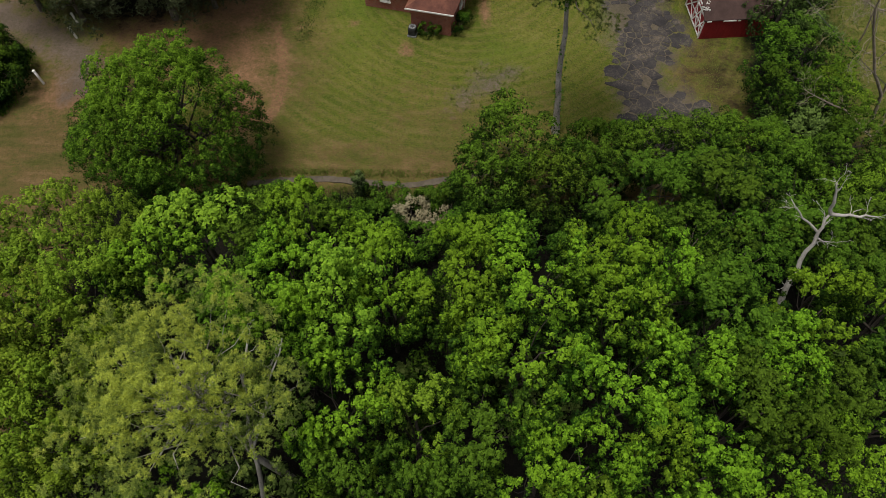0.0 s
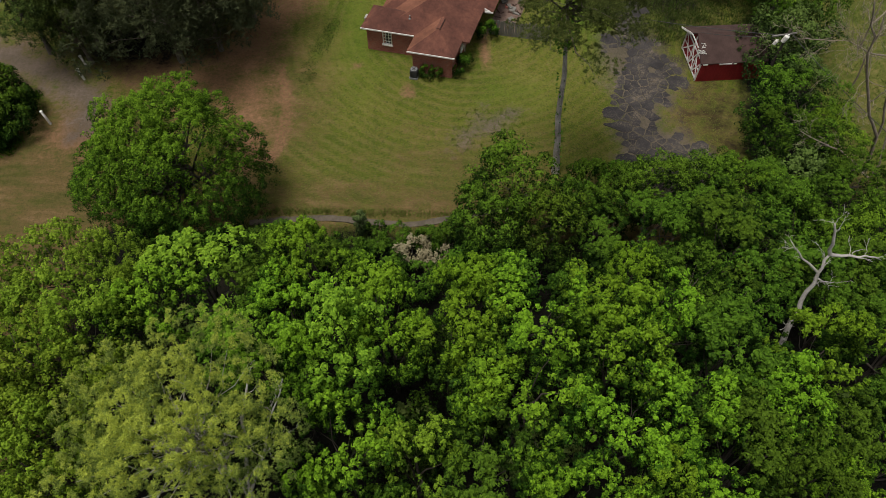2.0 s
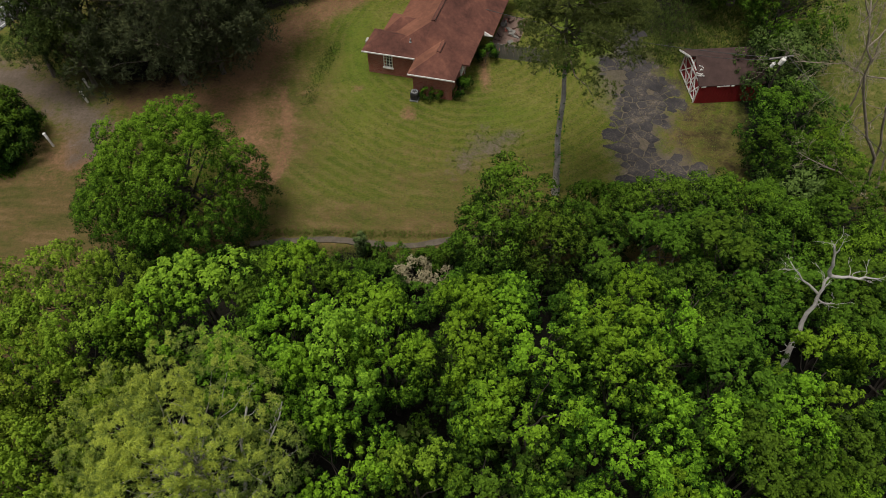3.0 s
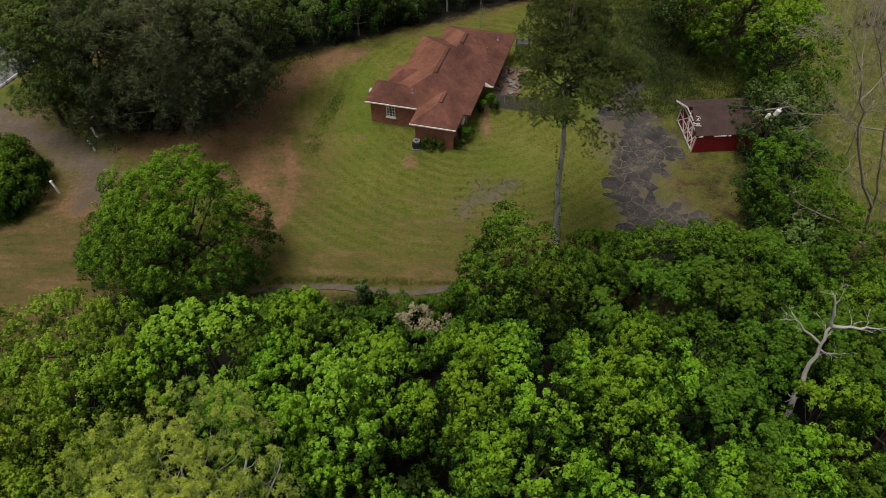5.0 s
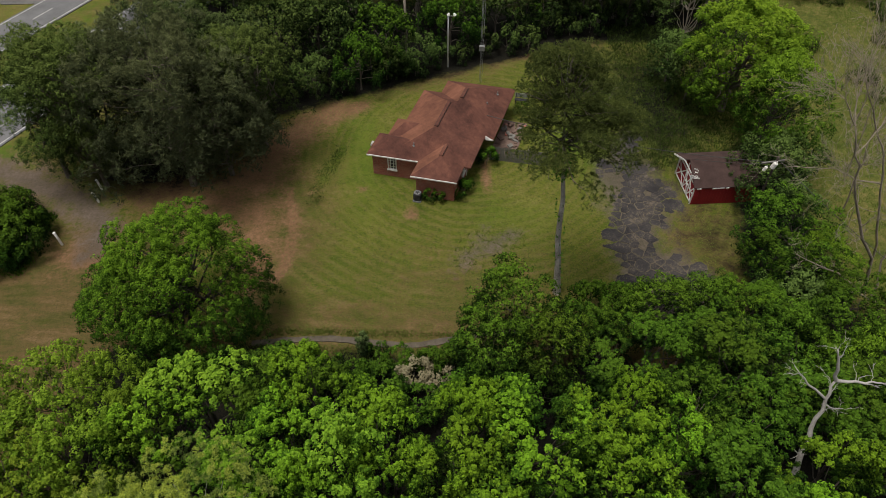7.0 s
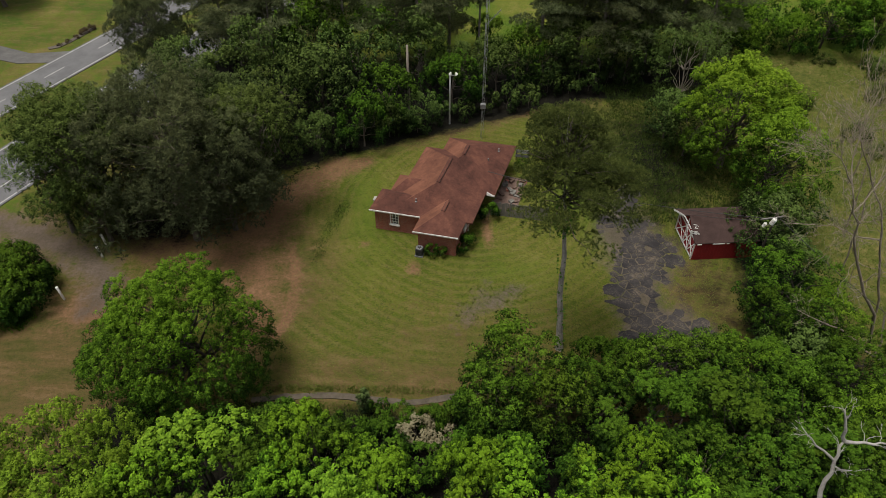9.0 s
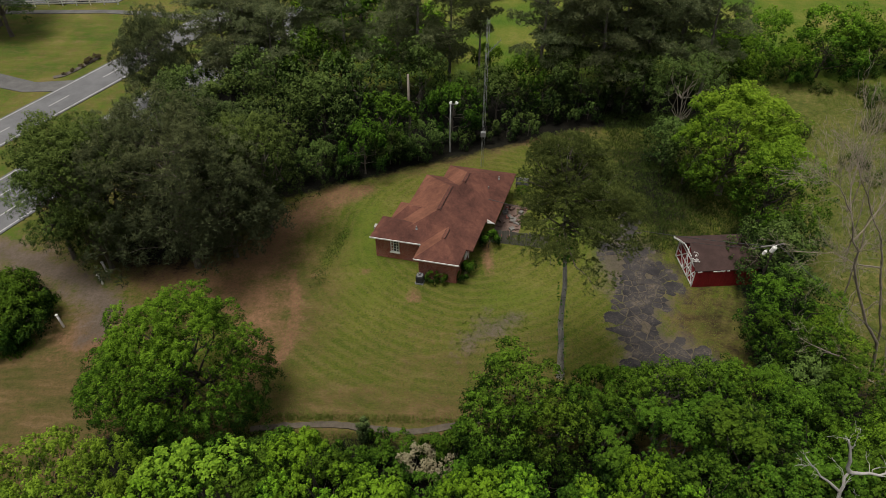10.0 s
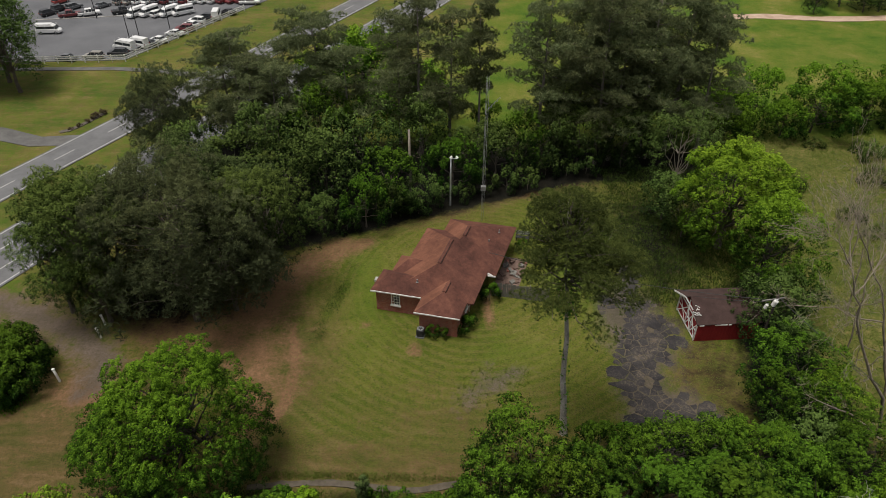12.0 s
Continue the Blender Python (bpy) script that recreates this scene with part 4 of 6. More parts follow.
    for k in range(5):
        part("blade", beam((0, 0, 0.84), (0.22 * math.cos(k * 1.257), 0.22 * math.sin(k * 1.257), 0.845), 0.09, 0.01), M["dark_metal"], ac)
    for i in range(9):
        part("louvre", box(-0.3, 0.3, -0.345, -0.33, 0.12 + i * 0.075, 0.155 + i * 0.075), M["dark_metal"], ac)
    slab = tagged(new("concrete_slab", mesh_of("concrete_slab", *slab_block(0.55, 0.3, 0.12), M["concrete"])), "pale concrete slab lying on the lawn", "concrete slab")
    slab.matrix_basis = Matrix.Translation(hp(-10.1, 6.7, 0.02)) @ pose(0, 0, 0, 0, 0, -12)


def slab_block(a, b, h):
    v = [(x, y, z) for z in (-0.1, h) for x, y in ((-a, -b), (a, -b), (a, b), (-a, b))]
    return v, [(4, 5, 6, 7), (0, 1, 5, 4), (1, 2, 6, 5), (2, 3, 7, 6), (3, 0, 4, 7)]


build_house()


def build_yard_fence():
    """The weathered board fence between the house and the driveway, and what lies behind it."""
    rng = random.Random(5)
    fence = thing("board_fence", "weathered grey wooden privacy fence beside the house", "fence")
    a, b = hp(1.3, 7.0), hp(6.6, 7.2)
    n = 36
    for i in range(n):
        p = a.lerp(b, i / (n - 1))
        part("board", box(-0.068, 0.068, -0.012, 0.012, -0.05, 1.55 + rng.uniform(-0.06, 0.05)), M["grey_wood"], fence, at=Matrix.Translation(p) @ pose(0, 0, 0, rng.uniform(-1.5, 1.5), rng.uniform(-1.5, 1.5), -10))
    for z in (0.35, 1.25):
        part("rail", beam(a + Vector((0, 0.05, z)), b + Vector((0, 0.05, z)), 0.05, 0.09), M["grey_wood"], fence)
    for i in range(4):
        p = a.lerp(b, i / 3)
        part("post", box(-0.05, 0.05, 0.03, 0.13, -0.1, 1.6), M["grey_wood"], fence, at=Matrix.Translation(p + Vector((0, 0.06, 0))))
    for k in range(26):
        u, v = rng.uniform(1.3, 3.2), rng.uniform(7.9, 13.0)
        w, d, h = rng.uniform(0.2, 0.8), rng.uniform(0.15, 0.5), rng.uniform(0.06, 0.3)
        kind = rng.choice(("debris", "brick", "grey_wood", "debris", "debris"))
        name, label = {"debris": ("rubble", "brown heap of rubble on the patio"), "brick": ("brick_pile", "loose red bricks lying on the patio"), "white_paint": ("white_board", "broken white painted board on the patio"), "grey_wood": ("plank", "old grey plank on the patio")}[kind]
        ob = new(name, mesh_of(name, *slab_block(w / 2, d / 2, h), M[kind], uv=True))
        ob.matrix_basis = Matrix.Translation(hp(u, v, 0.0)) @ pose(0, 0, 0, rng.uniform(-8, 8), rng.uniform(-8, 8), rng.uniform(0, 180))
        tagged(ob, label, name.replace("_", " "), group="clutter behind the fence")
    flat_slab("patio", [tuple(hp(u, v)[:2]) for u, v in ((0.9, 7.4), (3.4, 7.6), (3.4, 13.5), (1.0, 13.5))], -0.1, 0.0, M["debris"], "dirty brown patio behind the house", "patio")
    for k, (u, v, rot) in enumerate(((0.5, 10.4, 40), (0.9, 12.3, -30), (0.3, 12.9, 75), (0.7, 9.0, 10))):
        ob = new("white_gutter", mesh_of("white_gutter", *slab_block(0.28, 0.035, 0.05), M["white_paint"]))
        ob.matrix_basis = Matrix.Translation(hp(u, v, 2.62 + 0.1 * (0.9 - u))) @ pose(0, 0, 0, 0, 12, rot)
        tagged(ob, "broken white gutter piece on the roof edge", "gutter")
    bench = thing("bench", "dark weathered bench beside the back of the house", "bench", Matrix.Translation(hp(2.0, 16.9, 0)) @ pose(0, 0, 0, 0, 0, -10))
    for i in range(4):
        part("slat", box(-0.75, 0.75, -0.24 + i * 0.13, -0.14 + i * 0.13, 0.42, 0.46), M["dark_metal"], bench)
    for i in range(4):
        part("slat", box(-0.75, 0.75, 0.30, 0.335, 0.55 + i * 0.12, 0.64 + i * 0.12), M["galvanised"], bench)
    for x in (-0.65, 0.65):
        part("leg", box(x - 0.04, x + 0.04, -0.22, -0.14, -0.05, 0.42), M["dark_metal"], bench)
        part("leg", box(x - 0.04, x + 0.04, 0.255, 0.299, -0.05, 1.05), M["dark_metal"], bench)


build_yard_fence()


# ---- the red shed ----
def build_shed():
    shed = thing("shed", "red wooden barn shed with white X-braced doors and decayed roof", "shed", pose(21.2, 52.2, 0, 0, 0, 5))
    W, L = 2.2, 5.6
    prof = [(-W, 1.85), (0.15, 3.2), (W + 0.15, 2.15)]
    v = [(0, -W + 0.05, -0.1), (0, W - 0.05, -0.1), (0, W - 0.05, 2.1), (0, 0.15, 3.05), (0, -W + 0.05, 1.8)]
    n = 5
    vv = v + [(L, y, z) for _, y, z in v]
    part("wall", mesh_of("wall", vv, [(4, 3, 2, 1, 0), (5, 6, 7, 8, 9)] + [(i, (i + 1) % n, n + (i + 1) % n, n + i) for i in range(n)], M["red_paint"]), None, shed)
    for k in range(19):
        x = 0.12 + k * 0.29
        part("batten", box(x, x + 0.035, -W + 0.02, -W + 0.048, 0.0, 1.78), M["red_paint"], shed)
    roof = new("roof")
    roof.parent = shed
    roof["label"] = "dark brown rotting shingle roof with a broken edge"
    for (y0, z0), (y1, z1), x0 in ((prof[0], prof[1], -0.15), (prof[2], prof[1], -0.6)):
        e = 0.09
        q = [(x0, y0, z0), (L + 0.2, y0, z0), (L + 0.2, y1, z1), (x0, y1, z1)]
        q += [(x, y, z + e) for x, y, z in q]
        part("roof_slope", mesh_of("roof_slope", q, [(4, 5, 6, 7), (3, 2, 1, 0), (0, 1, 5, 4), (1, 2, 6, 5), (2, 3, 7, 6), (3, 0, 4, 7)], M["shingle_old"]), None, roof)
    beams = [((-0.62, W + 0.2, 2.16), (-0.6, 0.15, 3.22), 0.16), ((-0.58, 0.15, 3.2), (-0.2, -0.9, 2.58), 0.14), ((-0.05, -0.95, 0.1), (-0.05, -0.95, 2.5), 0.12),
             ((-0.06, W - 0.1, 0), (-0.06, W - 0.1, 2.1), 0.14), ((-0.06, -W + 0.1, 0), (-0.06, -W + 0.1, 1.85), 0.16), ((-0.05, 0.15, 0.05), (-0.05, 0.15, 2.9), 0.12),
             ((-0.05, W - 0.15, 0.12), (-0.05, -W + 0.15, 0.12), 0.14), ((-0.05, W - 0.15, 2.0), (-0.05, -W + 0.4, 2.0), 0.14), ((-0.05, W - 0.15, 1.05), (-0.05, -W + 0.15, 1.05), 0.1),
             ((-0.07, 1.95, 0.2), (-0.07, 0.25, 1.95), 0.1), ((-0.08, 1.95, 1.95), (-0.08, 0.25, 0.2), 0.1), ((-0.07, 0.05, 0.2), (-0.07, -0.9, 1.95), 0.1), ((-0.08, 0.05, 1.95), (-0.08, -0.9, 0.2), 0.1),
             ((-0.07, -1.0, 0.2), (-0.07, -2.0, 1.75), 0.1), ((-0.08, -1.0, 1.75), (-0.08, -2.0, 0.2), 0.1), ((-0.3, -1.1, 2.55), (0.4, -1.5, 2.42), 0.12), ((-0.2, -1.3, 2.3), (0.25, -0.8, 2.75), 0.1)]
    for a, b, w in beams:
        part("trim_board", beam(a, b, 0.035, w), M["white_paint"], shed, "white painted trim board")
    for x0, x1 in ((1.5, 2.6), (2.75, 3.0), (0.1, 0.5)):
        part("eave_board", beam((x0, -W - 0.03, 1.83), (x1, -W - 0.03, 1.84), 0.03, 0.11), M["white_paint"], shed, "peeling white eave board")
    rng = random.Random(9)
    for k in range(7):
        x, y = rng.uniform(-0.1, 0.8), rng.uniform(-1.7, -0.6)
        z = 1.85 + (y + W) / (W + 0.15) * 1.35 + 0.13
        part("splinter", beam((x, y, z), (x + rng.uniform(-0.4, 0.4), y + rng.uniform(-0.3, 0.3), z + rng.uniform(-0.02, 0.12)), 0.03, 0.08), M["white_paint"], shed)


build_shed()


# ---- poles, mast, wires ----
def round_pole(name, label, category, x, y, h, r, mat, lean=(0, 0)):
    root = thing(name, label, category, pose(x, y, 0))
    tb = Tubes()
    tb.add([(0, 0, -0.2), (lean[0] * 0.5, lean[1] * 0.5, h / 2), (lean[0], lean[1], h)], [r, r * 0.9, r * 0.75], 10)
    part("pole", tb.mesh("pole", mat), None, root)
    return root


light = round_pole("yard_light", "white metal yard light pole with two lamp heads", "street lamp", -0.86, 72.4, 6.3, 0.11, M["galvanised"])
part("cross_arm", beam((-0.15, 0, 6.1), (0.75, 0, 6.1), 0.06, 0.06), M["galvanised"], light)
for x, t in ((0.0, 20), (0.7, -25)):
    verts, faces = lathe([(0.05, 0.26), (0.1, 0.22), (0.19, 0.0), (0.16, -0.03), (0.02, -0.04)], 12)
    part("lamp_head", mesh_of("lamp_head", verts, faces, M["white_paint"]), None, light, "white lamp shade", pose(x, 0, 6.2, 0, t, 0))

mast = thing("radio_mast", "slender galvanised lattice antenna mast with a box", "antenna mast", pose(2.76, 69.35, 0))
corners = [(0.16 * math.cos(a), 0.16 * math.sin(a)) for a in (0.3, 2.4, 4.5)]
for cx, cy in corners:
    tb = Tubes()
    tb.add([(cx, cy, -0.1), (cx, cy, 17.0)], [0.014, 0.014], 6)
    part("mast_tube", tb.mesh("mast_tube", M["dull_steel"]), None, mast)
for i in range(42):
    (ax, ay), (bx, by) = corners[i % 3], corners[(i + 1) % 3]
    part("lattice_bar", beam((ax, ay, i * 0.4 + 0.1), (bx, by, i * 0.4 + 0.5), 0.012, 0.012), M["dull_steel"], mast)
part("box", box(-0.28, 0.28, -0.3, 0.1, 3.9, 4.45, 0.03), M["dull_steel"], mast, "grey equipment box")
part("antenna_boom", beam((-0.1, 0, 13.2), (1.3, -0.2, 14.9), 0.05, 0.05), M["dull_steel"], mast)
for k in range(6):
    s = k / 5
    p = Vector((-0.1 + 1.4 * s, -0.2 * s, 13.2 + 1.7 * s))
    part("antenna_rod", beam(p + Vector((0, -0.5, 0)), p + Vector((0, 0.5, 0)), 0.015, 0.015), M["dull_steel"], mast)

round_pole("utility_pole", "grey weathered wooden pole among the trees", "utility pole", -5.7, 75.2, 8.2, 0.17, M["bark_pale"])
power = round_pole("utility_pole", "wooden utility pole with white transformer among the leaves", "utility pole", 26.3, 48.4, 6.9, 0.12, M["bark_dark"])
for x, y, z, s in ((-0.15, -0.2, 6.2, 0.8), (-0.85, -0.35, 5.95, 0.55)):
    verts, faces = lathe([(0.05, -0.42), (0.24, -0.4), (0.26, 0.25), (0.2, 0.33), (0.06, 0.36), (0.05, 0.5), (0.08, 0.52), (0.03, 0.6)], 14)
    part("transformer", mesh_of("transformer", [(a * s, b * s, c * s) for a, b, c in verts], faces, M["white_paint"]), None, power, "white transformer can", pose(x, y, z, 6, 12, 0))
part("cross_arm", beam((-1.3, -0.3, 6.45), (0.7, 0.1, 6.5), 0.09, 0.11), M["grey_wood"], power)


def cable(a, b, sag, r=0.028):
    a, b = Vector(a), Vector(b)
    tb = Tubes()
    pts = [a.lerp(b, i / 14) - Vector((0, 0, sag * 4 * (i / 14) * (1 - i / 14))) for i in range(15)]
    tb.add(pts, [r] * 15, 5)
    tagged(new("power_cable", tb.mesh("power_cable", M["wire"])), "thin dark overhead power cable", "cable", group="overhead cables")


cable((25.6, 48.2, 6.5), (1.2, 59.5, 3.2), 0.8)
cable((25.4, 48.1, 6.4), (21.2, 52.3, 3.4), 0.15, 0.022)
cable((26.6, 48.3, 6.5), (33.0, 33.0, 6.6), 0.5)
cable((-58, 96, 8.0), (-95, 108, 8.5), 0.8, 0.03)
cable((-58, 96, 7.3), (-95, 108, 7.8), 0.8, 0.03)

for x, y, h, lx in ((-33.35, 43.9, 1.45, -0.12), (-32.15, 49.2, 1.2, -0.15), (-32.5, 50.9, 1.2, -0.1)):
    root = thing("marker_post", "leaning white painted marker post beside the gravel drive", "post", pose(x, y, -0.1), group="white posts by the drive")
    tb = Tubes()
    tb.add([(0, 0, -0.1), (lx * 0.5, 0, h / 2), (lx, 0, h)], [0.10, 0.10, 0.095], 10)
    part("shaft", tb.mesh("shaft", M["white_paint"]), None, root)
    part("cap", box(lx - 0.11, lx + 0.11, -0.11, 0.11, h - 0.01, h + 0.04, 0.02), M["white_paint"], root)


# ---- white rail fence round the car park ----
def rail_fence(points, gap=2.45):
    for (x0, y0), (x1, y1) in zip(points[:-1], points[1:]):
        a, b = Vector((x0, y0, 0)), Vector((x1, y1, 0))
        n = max(1, round((b - a).length / gap))
        run = thing("rail_fence", "white painted three-rail fence along the car park", "fence", group="car park fence")
        for i in range(n + 1):
            p = a.lerp(b, i / n)
            if i < n or (x1, y1) == points[-1]:
                part("post", box(-0.075, 0.075, -0.075, 0.075, -0.2, 1.3, 0.012), M["white_paint"], run, at=Matrix.Translation(p))
        off = (b - a).normalized().cross(Vector((0, 0, 1))) * 0.095
        for z in (0.45, 0.8, 1.15):
            part("rail", beam(a + off + Vector((0, 0, z)), b + off + Vector((0, 0, z)), 0.035, 0.15), M["white_paint"], run)


rail_fence([(-95, 115.6), (-71.0, 115.8), (-57.5, 117.1), (-51.4, 131.4), (-44.5, 146.3)])


strip_of = [(-84.7, 138.8), (-78.0, 140.2), (-72.0, 141.4), (-66.8, 142.5)]
ribbon("lot_kerb", strip_of, 0.3, 0.12, M["concrete"], "pale concrete kerb across the car park", "kerb", 8)

# ---- parked vehicles ----
def loft(sections, w_low, w_high, mat, name, bev=0.06):
    """A car body from a side outline: (x, z, share of the upper width), mirrored across."""
    n = len(sections)
    v, f = [], []
    for side in (-1, 1):
        v += [(x, side * (w_low + (w_high - w_low) * k) / 2, z) for x, z, k in sections]
    f = [tuple(range(n)), tuple(reversed(range(n, 2 * n)))] + [(i, n + i, n + (i + 1) % n, (i + 1) % n) for i in range(n)]
    bm = bmesh.new()
    bm.from_mesh(mesh_of("tmp", v, f, mat))
    bmesh.ops.recalc_face_normals(bm, faces=bm.faces)
    bmesh.ops.bevel(bm, geom=list(bm.edges), offset=bev, segments=1, affect="EDGES")
    return bm


SHAPES = {
    "sedan": dict(L=4.7, W=1.8, body=[(-2.3, 0.3), (-2.35, 0.7), (-2.2, 0.92), (-1.2, 0.98), (0.8, 0.95), (2.1, 0.78), (2.3, 0.55), (2.28, 0.3)], cab=[(-1.75, 0.94), (-1.05, 1.42), (0.2, 1.45), (1.15, 0.92)]),
    "suv": dict(L=4.6, W=1.86, body=[(-2.25, 0.36), (-2.3, 0.9), (-2.2, 1.08), (0.8, 1.06), (2.05, 0.95), (2.25, 0.65), (2.22, 0.36)], cab=[(-2.2, 1.04), (-1.95, 1.66), (0.1, 1.72), (1.1, 1.03)]),
    "pickup": dict(L=5.7, W=1.95, body=[(-2.85, 0.5), (-2.85, 1.12), (-0.95, 1.14), (0.9, 1.16), (2.6, 1.08), (2.8, 0.8), (2.78, 0.45)], cab=[(-1.0, 1.12), (-0.85, 1.82), (0.6, 1.86), (1.45, 1.12)]),
    "van": dict(L=5.9, W=2.0, body=[(-2.9, 0.4), (-2.95, 1.2), (1.6, 1.22), (2.6, 1.12), (2.9, 0.8), (2.9, 0.4)], cab=[(-2.92, 1.18), (-2.8, 2.4), (0.9, 2.42), (1.75, 2.0), (2.35, 1.15)]),
}
fleet = {}


def vehicle(shape, colour):
    s = SHAPES[shape]
    plain = {"van": "passenger van", "suv": "sport utility vehicle", "pickup": "pickup truck", "sedan": "sedan car"}[shape]
    root = thing({"van": "van", "pickup": "pickup_truck"}.get(shape, "car"), f"{colour} {plain} parked in the asphalt car park", "van" if shape == "van" else "truck" if shape == "pickup" else "car", group="parked vehicles")
    paint = M["paint_" + colour]
    W = s["W"]
    part("body", loft([(x, z, 0) for x, z in s["body"]], W, W, paint, "body", 0.07), paint, root)
    cab, z0, z1 = s["cab"], s["cab"][0][1], max(z for _, z in s["cab"])
    if shape == "van":
        part("upper_body", loft([(x, z, (z - z0) / (z1 - z0)) for x, z in cab], W - 0.1, W - 0.45, paint, "upper_body", 0.14), paint, root)
        cab = [(-2.72, 1.34), (-2.70, 1.92), (1.86, 1.94), (2.30, 1.34)]
    part("cabin_glass", loft([(x, z, (z - z0) / (z1 - z0)) for x, z in cab], W - (0.06 if shape == "van" else 0.12), W - (0.41 if shape == "van" else 0.5), M["dark_glass"], "cabin_glass", 0.03), M["dark_glass"], root, "dark tinted glass")
    xs = [x for x, z in s["cab"] if z > z0 + 0.75 * (z1 - z0)]
    part("roof", box(min(xs) - 0.08, max(xs) + 0.08, -(W - 0.46) / 2, (W - 0.46) / 2, z1 - 0.06, z1 + 0.03, 0.03), paint, root)
    for y in (-1, 1):
        for x in [cab[1][0], (cab[1][0] + cab[-2][0]) / 2, cab[-2][0]]:
            part("pillar", beam((x, y * (W / 2 - 0.06), z0), (x * 0.97, y * (W / 2 - 0.235), z1), 0.09 if shape == "van" else 0.07, 0.09), paint, root)
    if shape == "pickup":
        part("bed", box(-2.75, -1.1, -0.8, 0.8, 1.10, 1.16, 0.01), M["dark_metal"], root, "dark open load bed")
    wheel_r = 0.38 if shape in ("pickup", "van") else 0.34
    prof = [(wheel_r * 0.5, -0.11), (wheel_r * 0.94, -0.11), (wheel_r, -0.07), (wheel_r, 0.07), (wheel_r * 0.94, 0.11), (wheel_r * 0.5, 0.11)]
    tv, tf = lathe(prof, 14)
    tyre = mesh_of("wheel", tv, tf, M["rubber"])
    rv, rf = lathe([(0.02, -0.115), (wheel_r * 0.55, -0.12), (wheel_r * 0.55, 0.12), (0.02, 0.115)], 10)
    rim = mesh_of("rim", rv, rf, M["galvanised"])
    for x in (-s["L"] * 0.29, s["L"] * 0.31):
        for y in (-1, 1):
            wh = part("wheel", tyre, None, root, "", pose(x, y * (W / 2 - 0.09), wheel_r, 90))
            part("rim", rim, None, wh)
    for y in (-1, 1):
        front, back = s["body"][-2], s["body"][1]
        part("headlight", box(front[0] - 0.12, front[0] + 0.01, y * (W / 2 - 0.28) - 0.17, y * (W / 2 - 0.28) + 0.17, front[1] + 0.0, front[1] + 0.14, 0.02), M["galvanised"], root)
        part("tail_light", box(back[0] - 0.03, back[0] + 0.08, y * (W / 2 - 0.2) - 0.12, y * (W / 2 - 0.2) + 0.12, back[1] - 0.1, back[1] + 0.06, 0.02), M["paint_red"], root)
    return root


def park(shape, colour, x, y, turn):
    m = pose(x, y, 0.02, 0, 0, turn) @ Matrix.Diagonal((0.76, 0.76, 0.76, 1))
    key = (shape, colour)
    if key not in fleet:
        fleet[key] = vehicle(shape, colour)
        fleet[key].matrix_basis = m
    else:
        copy_thing(fleet[key], m @ Matrix.Diagonal((1 / 0.76, 1 / 0.76, 1 / 0.76, 1)))


FRONT_ROW = [("sedan", "grey", -68.0, 117.4, 172), ("suv", "pewter", -63.5, 118.2, 178), ("suv", "black", -59.9, 119.9, 175), ("van", "white", -59.9, 122.9, 160), ("van", "white", -58.1, 124.3, 158),
             ("sedan", "black", -56.4, 125.0, 165), ("sedan", "white", -55.4, 127.0, 162), ("sedan", "white", -53.7, 130.7, 170), ("suv", "maroon", -52.7, 133.4, 172), ("sedan", "white", -52.2, 135.9, 165),
             ("suv", "white", -51.9, 138.2, 170), ("suv", "black", -50.8, 140.3, 165), ("van", "white", -48.9, 141.6, 100), ("sedan", "black", -47.4, 144.1, 160)]
MID_ROW = [("van", "white", -65.3, 142.1, 242), ("van", "white", -63.0, 142.8, 242), ("suv", "white", -60.9, 142.2, 62), ("van", "white", -59.0, 142.9, 238), ("van", "white", -56.3, 143.4, 220),
           ("pickup", "black", -68.9, 143.9, 30), ("pickup", "white", -75.0, 142.2, 30), ("pickup", "maroon", -78.5, 141.2, 28), ("suv", "black", -82.6, 145.4, 60), ("suv", "grey", -80.2, 146.6, 60),
           ("sedan", "grey", -74.8, 147.9, 60), ("suv", "red", -85.0, 150.6, 60), ("pickup", "white", -44.6, 151.0, 5), ("van", "white", -77.7, 131.2, 5), ("suv", "black", -83.4, 142.2, 60)]
for kind_, tone, x, y, turn in FRONT_ROW + MID_ROW:
    park(kind_, tone, x, y, turn)
tones = random.Random(3)
for i in range(14):
    park(tones.choice(("suv", "sedan", "suv")), tones.choice(("white", "silver", "white", "maroon", "pewter", "grey")), -72.0 + i * 1.95, 150.6 + i * 0.14, 62 + tones.uniform(-3, 3))
for x, y in ((-61.6, 128.9), (-58.8, 127.1), (-56.0, 134.6), (-72.7, 140.2)):
    lp = round_pole("lot_lamp", "tall dark car park lamp post", "street lamp", x, y, 7.5, 0.08, M["dark_metal"])
    part("lamp_head", box(-0.35, 0.35, -0.14, 0.14, 7.5, 7.62, 0.03), M["dark_metal"], lp)

# ---- trees and shrubs ----
rnd = random.Random(21)
GROVE = "trees of the near wood"
grown = dict(plume=1.4, bough=(0.30, 0.46), lift=0.85, slim=0.5)
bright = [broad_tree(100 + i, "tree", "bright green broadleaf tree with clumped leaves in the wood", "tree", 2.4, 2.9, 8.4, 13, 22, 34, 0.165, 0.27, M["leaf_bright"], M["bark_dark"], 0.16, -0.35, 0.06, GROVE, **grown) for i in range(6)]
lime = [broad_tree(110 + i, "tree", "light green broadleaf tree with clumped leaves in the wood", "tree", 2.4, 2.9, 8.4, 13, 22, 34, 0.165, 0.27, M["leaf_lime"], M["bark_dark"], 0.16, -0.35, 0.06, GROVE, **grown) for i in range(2)]
